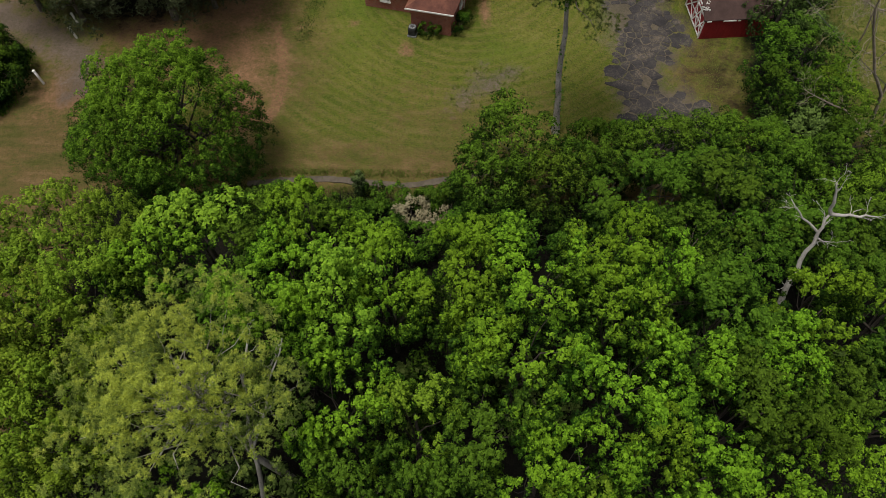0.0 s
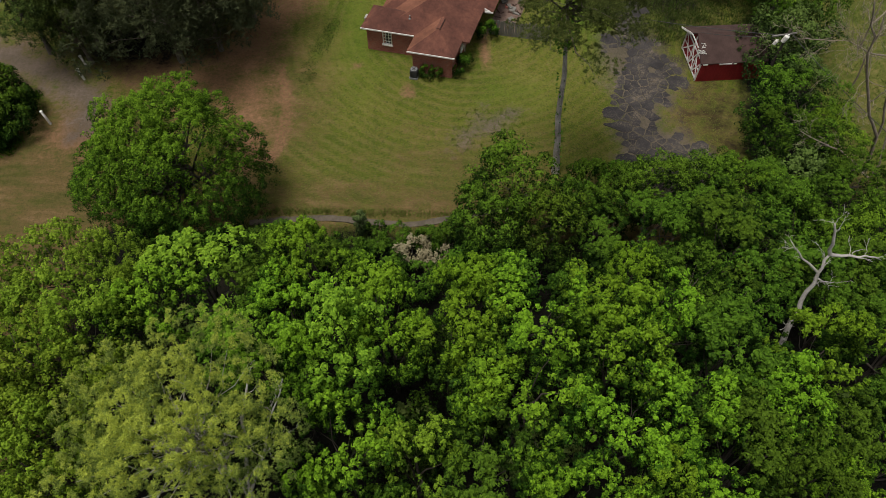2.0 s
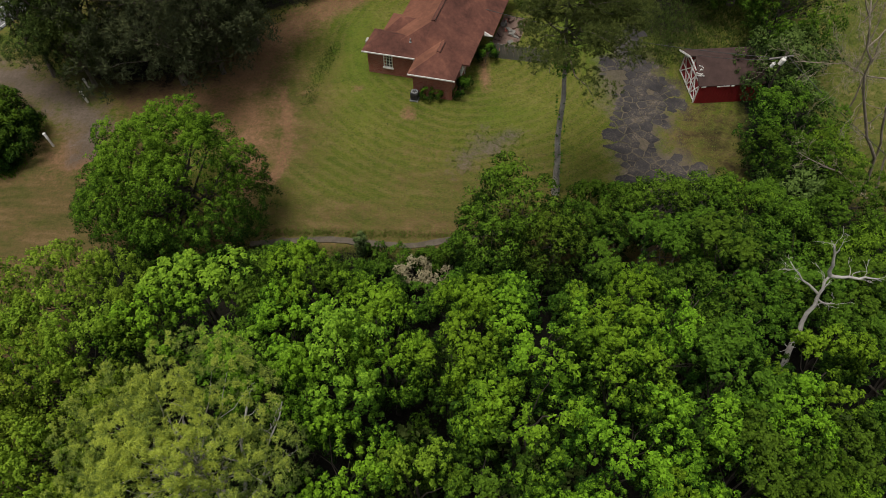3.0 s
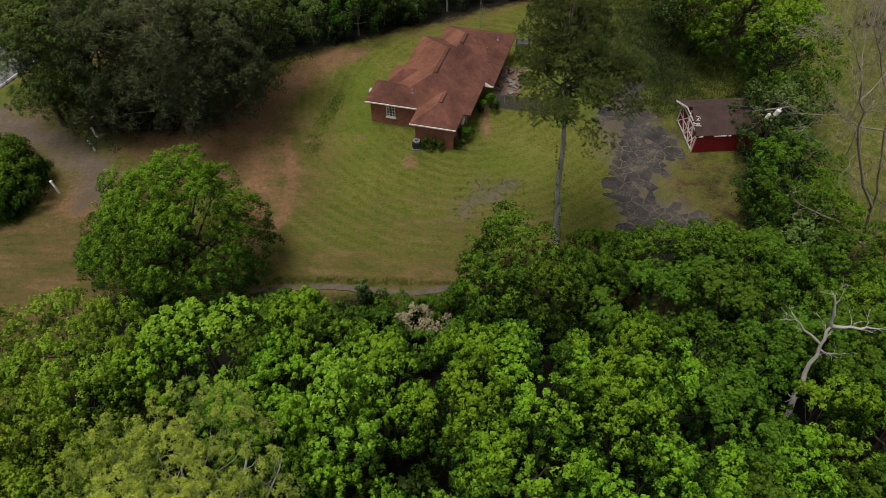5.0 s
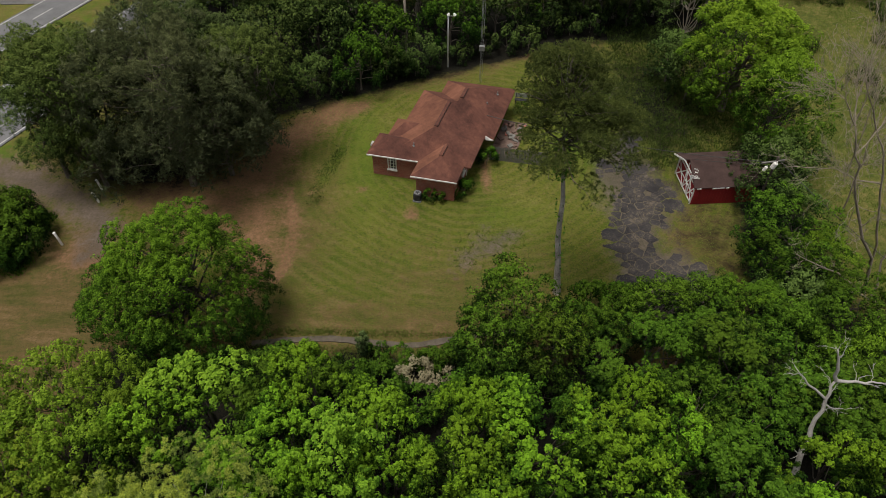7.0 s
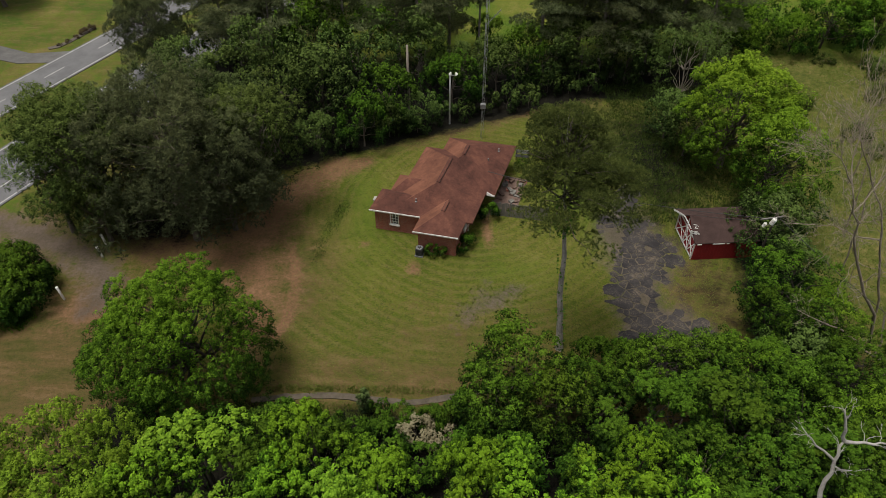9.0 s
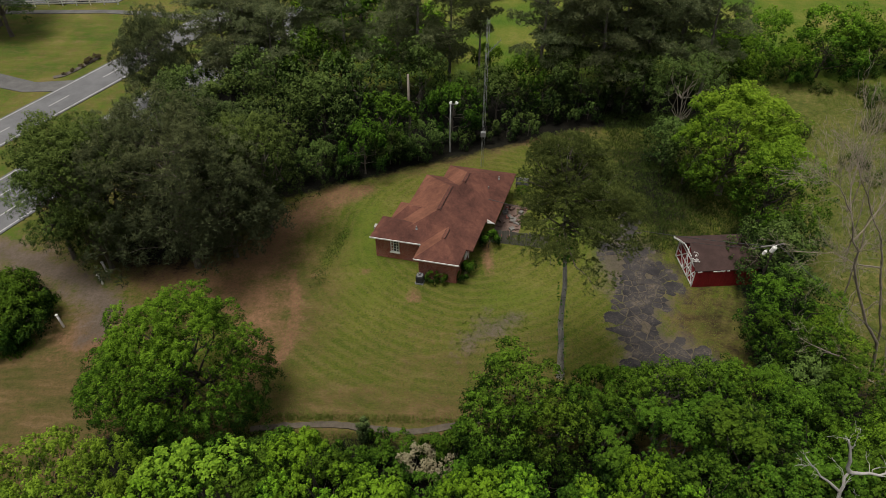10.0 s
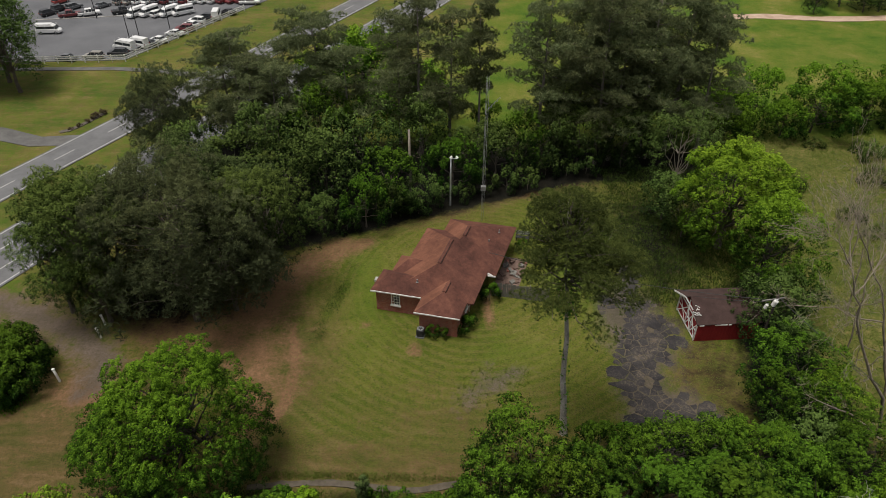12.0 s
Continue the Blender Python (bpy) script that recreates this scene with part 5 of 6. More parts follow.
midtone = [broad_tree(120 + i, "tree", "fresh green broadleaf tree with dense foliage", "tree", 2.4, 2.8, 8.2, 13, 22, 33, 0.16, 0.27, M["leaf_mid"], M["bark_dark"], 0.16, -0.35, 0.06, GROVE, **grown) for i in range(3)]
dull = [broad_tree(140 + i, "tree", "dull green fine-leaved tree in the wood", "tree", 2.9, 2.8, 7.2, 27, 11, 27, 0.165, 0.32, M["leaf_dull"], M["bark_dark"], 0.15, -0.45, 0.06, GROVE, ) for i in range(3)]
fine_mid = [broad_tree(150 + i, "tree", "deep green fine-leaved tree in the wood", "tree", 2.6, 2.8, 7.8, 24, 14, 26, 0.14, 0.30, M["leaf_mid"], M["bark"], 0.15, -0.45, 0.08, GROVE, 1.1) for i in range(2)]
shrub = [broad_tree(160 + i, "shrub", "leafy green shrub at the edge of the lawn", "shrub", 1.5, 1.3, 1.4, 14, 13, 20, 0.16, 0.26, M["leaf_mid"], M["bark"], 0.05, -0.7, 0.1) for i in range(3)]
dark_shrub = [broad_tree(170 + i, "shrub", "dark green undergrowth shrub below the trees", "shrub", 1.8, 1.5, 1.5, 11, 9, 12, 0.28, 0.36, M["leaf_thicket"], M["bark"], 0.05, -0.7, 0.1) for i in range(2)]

GROVE_A = [(-14.0, 24.8, 3.2), (-16.4, 22.9, 2.4), (-11.3, 25.9, 2.3), (-8.0, 25.8, 2.2), (-8.3, 22.5, 2.3), (-4.0, 23.4, 2.5), (-5.8, 19.8, 2.5), (-3.1, 21.0, 2.0), (0.2, 21.0, 2.3),
           (0.8, 24.0, 2.0), (4.8, 23.0, 2.8), (8.3, 24.1, 2.0), (10.6, 25.6, 1.6), (9.2, 20.0, 2.5), (12.2, 21.7, 2.1), (14.4, 19.5, 2.7), (4.0, 17.6, 2.8), (1.7, 18.1, 1.9)]
GROVE_B = [(8.8, 15.6, 2.4), (12.5, 16.9, 2.1), (14.7, 14.5, 2.4), (17.1, 13.4, 1.9), (-4.9, 14.3, 2.3), (-4.6, 11.1, 2.2), (-1.4, 14.0, 2.0), (1.9, 13.5, 2.4), (4.2, 11.2, 2.0), (6.5, 11.8, 1.9),
           (9.6, 13.1, 1.8), (19.8, 16.2, 2.3), (19.4, 19.9, 2.3), (18.5, 11.9, 2.1), (11.9, 11.6, 2.0), (-1.5, 11.2, 1.9), (-10.3, 19.3, 2.2), (-7.3, 18.4, 1.8), (16.9, 17.1, 2.1)]
GROVE_C = [(6.6, 9.4, 2.1), (1.5, 8.9, 2.1), (14.2, 9.5, 2.1), (-2.2, 7.6, 2.3), (10.2, 8.0, 2.3), (-7.1, 7.6, 2.3), (-11.5, 9.0, 2.3), (17.5, 7.5, 2.4)]
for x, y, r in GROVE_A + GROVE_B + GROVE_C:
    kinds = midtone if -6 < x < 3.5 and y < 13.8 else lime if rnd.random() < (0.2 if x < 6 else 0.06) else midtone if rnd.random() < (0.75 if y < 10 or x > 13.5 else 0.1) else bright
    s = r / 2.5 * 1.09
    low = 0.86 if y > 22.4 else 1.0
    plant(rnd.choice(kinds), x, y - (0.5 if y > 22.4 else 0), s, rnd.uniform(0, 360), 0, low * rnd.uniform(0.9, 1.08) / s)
under = broad_tree(175, "shrub", "deep green understorey shrub below the crowns", "shrub", 1.8, 1.8, 1.8, 11, 10, 24, 0.11, 0.36, M["leaf_mid"], M["bark_dark"], 0.05, -0.7, 0.1)
for k in range(30):
    x, y = rnd.uniform(-13, 22), rnd.uniform(8, 26)
    if all(math.hypot(x - a, y - b) > 3.4 for a, b in ((-3.3, 18.0), (-8.9, 14.0), (7.3, 14.2))):
        plant(under, x, y, rnd.uniform(1.2, 1.7), rnd.uniform(0, 360), 0, rnd.uniform(1.0, 1.5))
LEFT_WOOD = [(-23.6, 25.8, 2.6), (-20.6, 26.2, 1.9), (-22.2, 22.2, 2.9), (-25.6, 21.6, 2.5), (-22.4, 19.0, 2.9), (-19.6, 20.9, 2.3), (-20.3, 16.9, 2.7), (-23.2, 15.9, 2.4), (-20.5, 13.7, 2.6), (-20.8, 11.0, 2.3),
             (-17.7, 12.9, 1.9), (-28.0, 24.4, 2.8), (-26.2, 17.5, 3.0), (-23.9, 12.6, 2.8), (-17.5, 9.5, 2.4), (-17.2, 17.6, 2.0), (-31, 19, 3.0), (-18.0, 24.2, 1.8)]
RIGHT_WOOD = [(17.4, 27.0, 3.3), (20.8, 26.1, 3.0), (24.1, 25.0, 2.9), (14.6, 24.9, 2.4), (17.6, 23.8, 2.4), (24.8, 20.3, 3.1), (23.4, 14.5, 2.8), (22.3, 22.4, 2.2), (27.5, 23.0, 3.0), (26.5, 16.5, 3.0), (14.0, 28.2, 2.2)]
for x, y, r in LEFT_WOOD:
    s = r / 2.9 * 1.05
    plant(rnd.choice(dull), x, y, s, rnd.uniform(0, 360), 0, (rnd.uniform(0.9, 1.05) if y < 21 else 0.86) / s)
for i, (x, y, r) in enumerate(RIGHT_WOOD):
    s = r / 2.5
    plant((midtone + fine_mid)[i % 5], x, y + 0.9, s, rnd.uniform(0, 360), 0, rnd.uniform(0.68, 0.8) / s)

# undergrowth along the lower edge of the lawn and below the crowns
feather = [broad_tree(180 + i, "tree", "bright feathery young tree beside the lawn", "tree", 3.0, 2.9, 4.2, 30, 16, 22, 0.17, 0.44, M["leaf_fern"], M["bark"], 0.09, -0.8, 0.16, "", 0.6) for i in range(2)]
MIDDLE = [(4.7, 33.9, 4.6, 3.4), (2.6, 31.6, 3.6, 2.5), (6.9, 31.8, 3.8, 2.7), (10.2, 31.4, 3.2, 2.4), (13.6, 31.6, 3.7, 2.9), (17.3, 31.6, 4.2, 2.5), (15.1, 35.6, 3.0, 2.7), (12.6, 34.6, 2.9, 2.1), (18.5, 36.0, 3.4, 2.5), (20.8, 35.4, 4.4, 2.2)]
for i, (x, y, zc, r) in enumerate(MIDDLE):
    s = r / 3.0
    plant(feather[i % 2] if i in (0, 1, 2, 6, 7, 8) else midtone[i % 3], x, y, s if i in (0, 1, 2, 6, 7, 8) else r / 2.5, rnd.uniform(0, 360), 0, (zc / 4.2 / s) if i in (0, 1, 2, 6, 7, 8) else zc / 8.2 / (r / 2.5))
for x, y, s in ((10.8, 36.3, 1.3), (9.4, 34.6, 1.2), (12.2, 37.0, 1.0), (-3.8, 32.0, 0.7), (-1.4, 31.9, 0.7), (-5.2, 32.0, 0.75), (-7.2, 31.0, 0.8), (-9.2, 30.8, 0.9), (-11.5, 31.0, 1.0), (0.2, 31.6, 0.85), (1.4, 32.8, 0.9), (15.0, 38.2, 0.8), (20.2, 38.0, 0.9)):
    plant(rnd.choice(shrub), x, y, s, rnd.uniform(0, 360))
for x in np.arange(-30, 28, 2.8):
    for y in (28.8, 24.0, 17.5, 11.5):
        if (y < 28 and rnd.random() < 0.3) or (y > 28 and abs(x) < 14):
            plant(rnd.choice(shrub if y > 28 else dark_shrub), x + rnd.uniform(-0.9, 0.9), y + rnd.uniform(-0.9, 0.9), rnd.uniform(0.9, 1.4), rnd.uniform(0, 360))
brown = broad_tree(190, "shrub", "half-dead brownish shrub with dry leaves", "shrub", 1.3, 0.9, 1.0, 12, 10, 14, 0.17, 0.3, M["dry_leaf"], M["bark"], 0.04, -0.7, 0.1)
plant(brown, -2.6, 31.0, 1.0, 0)
plant(brown, -1.1, 30.6, 0.8, 80)
juniper = broad_tree(191, "cypress_bush", "narrow dark evergreen column bush by the path", "shrub", 0.42, 1.3, 1.35, 26, 9, 14, 0.10, 0.16, M["leaf_dark"], M["bark"], 0.04, -0.95, 0.0)
plant(juniper, -6.4, 33.2, 1.0, 0)

# lone tree on the dry grass, and the dark group by the drive
yard_tree = broad_tree(200, "tree", "large round green tree standing on the dry lawn", "tree", 5.9, 5.7, 5.5, 108, 26, 40, 0.138, 0.40, M["leaf_yard"], M["bark_dark"], 0.32, -0.85, 0.12, "", 0.85, 0.2, 0.56, (0.18, 0.30), 0.6)
plant(yard_tree, -19.5, 35.3, 1.0, 75, 0, 0.96)
big_oak = [broad_tree(210 + i, "oak_tree", "large dark oak with a broad dense crown", "tree", 5.6, 5.6, 9.0, 76, 18, 28, 0.18, 0.44, (M["leaf_olive"], M["leaf_dark"])[i], M["bark"], 0.4, -0.85, 0.2, "", 1.05, 0.0, 0.56, (0.20, 0.34), 0.8) for i in range(2)]
for x, y, s, t in ((-32.0, 53.6, 0.96, 10), (-18.8, 57.6, 0.86, 70), (-27.0, 61.5, 0.85, 200), (-36.4, 58.0, 0.7, 120), (-21.5, 62.5, 0.7, 10), (-32.2, 51.4, 0.5, 60), (-36.2, 52.6, 0.62, 250)):
    plant(big_oak[0 if x < -30 or x > -19 else 1], x, y, s, t)
dark_pine = [needle_dome(220 + i, "pine_tree", "dark pine with a broad layered crown of needles", 6.0, 6.4, 7.4, 66, 12, 13, 0.66, 6, 0.30, 0.034, M["needle_old"], M["bark"], 0.24, (0, 0, -0.2), -0.97, 0.3, 0.8, 0.12) for i in range(2)]
plant(dark_pine[0], -24.2, 51.8, 1.14, 0)
plant(dark_pine[1], -20.9, 53.2, 0.85, 40)
plant(dark_pine[1], -28.6, 55.0, 0.9, 140)

# tall pine on the lawn, and the pale pine in the near wood
lawn_pine = pine_tree(230, "pine_tree", "tall pine with a bare ivy-flecked trunk on the lawn", 20.2, 13.9, 5.6, 9, 7, 135, 22, 0.16, 0.0115, M["needle_mid"], M["bark_grey"], 0.27, (-1.7, 1.6), 0.6, 0.16, "", 0.5, (1.0, 1.02, 0.86, 0.66, 0.55, 0.46, 0.28), 21, 0.13, (70, 2.5, 2.1), 0.16)
plant(lawn_pine, 8.35, 39.5, 1.0, 0)
rng_ivy = np.random.default_rng(5)
zi = np.concatenate([rng_ivy.uniform(0.3, 9.5, 100), rng_ivy.uniform(11.5, 14.0, 420)])
ai = rng_ivy.uniform(0, 6.28, len(zi))
ri = np.where(zi < 10, 0.34, rng_ivy.uniform(0.3, 0.9, len(zi)))
Pi = np.stack([ri * np.cos(ai) - 1.7 * (zi / 20.2), ri * np.sin(ai) + 1.6 * (zi / 20.2), zi], 1)
ivy = tagged(new("ivy", polys("ivy", leaves_array(rng_ivy, Pi, unit(rng_ivy.normal(size=Pi.shape) + UP), 0.2, 0.16), M["ivy"], 4)), "green ivy climbing the pine trunk", "ivy", kind="stuff")
ivy.matrix_basis = pose(8.35, 39.5, 0)
pale_pine = needle_dome(240, "pine_tree", "large pale yellow-green pine with bare grey limbs", 4.8, 4.5, 11.6, 66, 16, 16, 0.30, 15, 0.125, 0.0125, M["needle_yellow"], M["bark_grey"], 0.26, (2.6, -1.2, -0.2), -0.3, 0.42, 1.0, 0.0, "", 0.0)
plant(pale_pine, -11.0, 13.7, 1.0, 0)
limb_tree = bare_tree(242, "dead_tree", "bleached bare limbs of a dead tree beside the pale pine", [(0.15, [(-9.33, 10.94, -0.2), (-9.33, 11.14, 4.5), (-9.23, 12.6, 8), (-9.17, 13.67, 10), (-9.09, 15.56, 12.3), (-8.84, 16.36, 13.0)]), (0.08, [(-9.19, 12.69, 8.2), (-8.15, 14.9, 11.2), (-7.33, 16.37, 13)]), (0.07, [(-9.12, 13.15, 9), (-8.45, 13.87, 9.8), (-7.58, 14.63, 10.4)])], M["dead_wood"], 6, 2, 0.55, 0.9)

# line of pines and thicket behind the house
tall_pine = [pine_tree(250 + i, "pine_tree", "tall dark pine in the tree line behind the house", 19.5, 4.2, 5.2, 13, 4, 64, 9, 0.36, 0.036, M["needle_hazed"], M["bark_pine"], 0.24, (rnd.uniform(-0.7, 0.7), 0.3), 0.4, 0.2, "pines behind the house", 0.66, (0.55, 0.85, 1.0, 0.95, 0.85, 0.7, 0.45), 14, 0.14) for i in range(4)]
PINES = [(-28.2, 86.0, 15.8), (-4.9, 85.0, 20.4), (-1.2, 88.0, 17), (-7.8, 88.0, 17.5), (10.2, 85.0, 20.6), (15.4, 87.0, 20.5), (17.6, 83.0, 21.5),
         (20.4, 89.5, 20.5), (23.6, 85.0, 21), (27.6, 87.0, 20.5), (31.0, 84.5, 19), (19.6, 84.0, 18), (29.4, 90.5, 20), (24.0, 90.5, 19), (13.6, 90.0, 18), (-21.5, 86.0, 15), (-30.2, 88.0, 14.5), (-26.2, 84.0, 13.5), (-22.6, 81.5, 13.5), (-13.6, 83.0, 15)]
for i, (x, y, h) in enumerate(PINES):
    s = h / 19.5
    w = max(s, 0.96) * rnd.uniform(1.02, 1.16)
    plant(tall_pine[i % 4], x, y, w, rnd.uniform(0, 360), 0, s / w)
forked_pine = pine_tree(257, "pine_tree", "umbrella-topped pine with a long leaning bare trunk", 18.0, 10.5, 4.4, 8, 5, 64, 9, 0.36, 0.036, M["needle_hazed"], M["bark_pine"], 0.26, (-1.6, 0.6), 0.4, 0.2, "pines behind the house", 0.6, (0.5, 0.8, 1.0, 1.0, 0.7), 14, 0.14)
plant(forked_pine, -16.4, 85.0, 1.0, 0)
plant(dark_pine[0], -37.6, 82.0, 0.7, 20, 0, 1.12)
plant(dark_pine[1], -36.6, 83.0, 0.62, 100, 0, 1.3)
slim_pine = pine_tree(258, "pine_tree", "slim pine with a long bare trunk behind the house", 19.4, 8.0, 2.9, 10, 4, 60, 9, 0.36, 0.036, M["needle_hazed"], M["bark_pine"], 0.18, (-0.3, 0.3), 0.4, 0.25, "pines behind the house", 0.6, (0.5, 0.9, 1.0, 0.8, 0.5), 14, 0.14)
plant(slim_pine, 2.7, 86.0, 1.0, 0)
thicket = [broad_tree(260 + i, "tree", "dark leafy tree in the thicket behind the house", "tree", 3.2, 3.1, 3.2, 26, 12, 15, 0.24, 0.42, M["leaf_thicket"], M["bark"], 0.12, -0.9, 0.2, "", 1.2, 0.0, 0.56, (0.24, 0.40), 0.85) for i in range(3)]
thick_mid = [broad_tree(264 + i, "tree", "green leafy tree in the thicket behind the house", "tree", 3.2, 3.1, 3.2, 26, 12, 17, 0.24, 0.42, M["leaf_mid"], M["bark"], 0.12, -0.9, 0.1) for i in range(2)]
THICKET = [(-15.2, 72.1, 1.25), (-7.7, 71.8, 1.12), (-4.2, 71.2, 0.66), (-10.2, 67.6, 0.8), (-19.4, 70.0, 1.15), (-14.8, 66.0, 0.7), (-7.6, 69.6, 0.6), (-0.6, 75.4, 0.95), (4.6, 79.4, 1.0), (7.4, 81.0, 0.95), (10.6, 81.5, 0.95),
           (15.4, 82.5, 1.1), (20.8, 82.0, 1.1), (-21, 76.5, 1.3), (-25.5, 73.0, 1.3), (-30.5, 73, 1.1), (-11.6, 77.5, 1.25), (0.8, 80, 0.9), (-4.5, 80, 1.1), (12.8, 85, 1.0), (24.5, 84.5, 1.1), (-17.0, 80, 1.3)]
for i, (x, y, s) in enumerate(THICKET):
    plant(thick_mid[i % 2] if i in (1, 3, 7, 9, 21) else thicket[i % 3], x, y, s, rnd.uniform(0, 360), 0, rnd.uniform(0.95, 1.3))
for i in range(18):
    x = -20 + 44 * i / 17
    plant(rnd.choice(dark_shrub), x, 67.5 + 0.42 * (x + 10) + rnd.uniform(0.2, 2.6) + (1.5 if x > 10 else 0), rnd.uniform(0.6, 1.0), rnd.uniform(0, 360))

# right side: bright maple, pale tree, hedgerow, tangle
maple = broad_tree(270, "tree", "bright yellow-green broadleaf tree above the shed", "tree", 4.4, 5.2, 6.0, 64, 22, 28, 0.2, 0.42, M["leaf_maple"], M["bark"], 0.28, -0.85, 0.06, "", 1.1, 0.0, 0.56, (0.20, 0.34), 0.75)
plant(maple, 27.9, 64.6, 1.16, 0, 0, 0.84)
greenish = [broad_tree(271 + i, "tree", "green leafy tree beside the shed", "tree", 3.1, 3.2, 5.0, 26, 16, 24, 0.17, 0.32, (M["leaf_mid"], M["leaf_olive"])[i], M["bark_dark"], 0.15, -0.8, 0.12, "", 1.1) for i in range(2)]
sprays = [broad_tree(281 + i, "tree", "fresh green tree with feathery layered sprays", "tree", 3.4, 3.0, 4.2, 40, 13, 26, 0.15, 0.46, (M["leaf_fern"], M["leaf_yard"], M["leaf_lime"])[i], M["bark_dark"], 0.14, -0.8, 0.18, "", 0.5) for i in range(3)]
pale_tree = broad_tree(275, "tree", "pale thin-leaved tree with bare twigs", "tree", 3.7, 3.6, 6.4, 34, 12, 18, 0.16, 0.5, M["leaf_pale"], M["bark_pale"], 0.11, -0.8, 0.3, "", 0.6)
plant(pale_tree, 25.9, 75.6, 1.08, 0)
for i, (x, y, s) in enumerate(((23.2, 70.0, 0.85), (24.6, 66.6, 0.85), (30.4, 59.6, 0.8), (28.0, 50.2, 0.9), (26.5, 51.8, 0.7), (29.6, 52.6, 0.9), (28.6, 46.4, 0.75), (24.0, 39.4, 0.75))):
    plant((thicket + greenish)[(0, 1, 3, 0, 1, 2, 0, 3)[i]], x, y, s, rnd.uniform(0, 360), 0, rnd.uniform(0.95, 1.1))
for i, (x, y, s, tall) in enumerate(((28.8, 56.0, 1.12, 1.3), (26.4, 42.2, 1.1, 0.86), (28.4, 40.6, 0.8, 0.9), (21.6, 35.0, 0.75, 1.0), (22.6, 30.6, 0.9, 1.1), (26.2, 28.4, 1.0, 1.1), (29.5, 29.5, 1.0, 1.0))):
    plant(sprays[(2, 0, 2, 1, 0, 1, 0)[i]], x, y, s, rnd.uniform(0, 360), 0, tall)
for i, (x, y, s, tall) in enumerate(((24.6, 36.2, 0.84, 0.95), (28.2, 35.4, 0.8, 0.95), (27.0, 32.6, 0.95, 0.9), (20.6, 31.4, 0.8, 0.9), (24.0, 33.0, 0.8, 0.85))):
    plant(greenish[0] if i % 3 else thicket[i % 2], x, y, s, rnd.uniform(0, 360), 0, tall)
hedge_tree = [broad_tree(277 + i, "tree", "round green tree in the hedgerow by the field", "tree", 3.4, 3.4, 2.8, 32, 15, 24, 0.19, 0.42, M["leaf_yard"], M["bark_dark"], 0.12, -0.9, 0.2, "", 0.9) for i in range(2)]
HEDGE = [(36.9, 91.8, 1.2), (41.5, 95.4, 1.35), (44.6, 91.2, 0.95), (49.4, 92.8, 1.48), (57.6, 94.8, 1.25), (53.4, 94.6, 1.0), (62.4, 96.5, 1.4), (67, 98.5, 1.5), (60.2, 82.0, 0.7), (63.0, 86.0, 0.8), (33.2, 86.0, 1.2)]
for i, (x, y, s) in enumerate(HEDGE):
    plant(hedge_tree[i % 2], x, y, s * rnd.uniform(0.92, 1.0), rnd.uniform(0, 360), -0.3)
drive_bush = broad_tree(280, "shrub", "dense round green bush beside the gravel drive", "shrub", 2.6, 1.7, 1.5, 30, 18, 20, 0.2, 0.36, M["leaf_mid"], M["bark"], 0.06, -0.6, 0.1)
for x, y, s in ((-36.6, 43.6, 0.95), (-38.6, 46.0, 0.9), (-40.2, 43.0, 1.1), (-37.6, 41.4, 0.8)):
    plant(drive_bush, x, y, s, rnd.uniform(0, 360))
scrub = broad_tree(192, "shrub", "low dry brown scrub in the planting bed", "shrub", 1.5, 0.7, 0.6, 12, 10, 12, 0.24, 0.3, M["scrub"], M["bark"], 0.04, -0.7, 0.1)
for x, y, s in ((-54.6, 90.8, 0.2), (-53.9, 91.9, 0.25), (-53.3, 93.3, 0.25), (-52.8, 94.7, 0.4), (-52.4, 95.7, 0.45)):
    plant(scrub, x, y, s, rnd.uniform(0, 360))
low_brush = broad_tree(193, "shrub", "low olive scrub in the brushy field", "shrub", 1.6, 0.7, 0.6, 14, 12, 14, 0.16, 0.34, M["leaf_olive"], M["bark_pale"], 0.03, -0.6, 0.25, "", 0.8)
for k in range(22):
    plant(low_brush, rnd.uniform(34, 60), rnd.uniform(58, 90), rnd.uniform(0.5, 1.1), rnd.uniform(0, 360), -0.1, rnd.uniform(0.7, 1.3))
for x, y, s in ((-2.4, 0.05, 0.42), (-1.7, 0.15, 0.36), (0.25, 1.2, 0.5), (0.3, 2.2, 0.42), (1.15, 6.1, 0.62), (2.3, 15.2, 0.4)):
    p = hp(x, y)
    plant(rnd.choice(shrub), p.x, p.y, s, rnd.uniform(0, 360))

# verge trees beyond the highway and the far wood
verge = broad_tree(284, "tree", "soft green roadside tree with a loose crown", "tree", 4.2, 5.2, 7.5, 44, 14, 18, 0.3, 0.6, M["leaf_pale"], M["bark"], 0.28, -0.8, 0.2)
for x, y, s in ((-68.6, 103.6, 1.0), (-72.5, 107.6, 1.1), (-75.5, 102.5, 1.0), (-80.0, 109.0, 1.2), (-88, 113, 1.2)):
    plant(verge, x, y, s, rnd.uniform(0, 360))
sapling = broad_tree(285, "tree", "light green young tree beyond the pines", "tree", 2.6, 2.8, 3.2, 22, 13, 15, 0.3, 0.4, M["leaf_lime"], M["bark"], 0.1, -0.7, 0.1)
for x, y, s in ((-14.5, 102.5, 1.5), (-12.0, 108, 1.4), (-19, 96, 1.1), (-9.5, 98, 1.1), (-5, 101, 1.0), (-17, 112, 1.2), (-27, 95, 1.0), (-31, 88, 0.9), (-11, 94, 1.0), (-3, 96, 0.9), (4, 92, 0.7), (-21, 102, 1.2), (-24, 90, 0.8)):
    plant(sapling, x, y, s, rnd.uniform(0, 360))
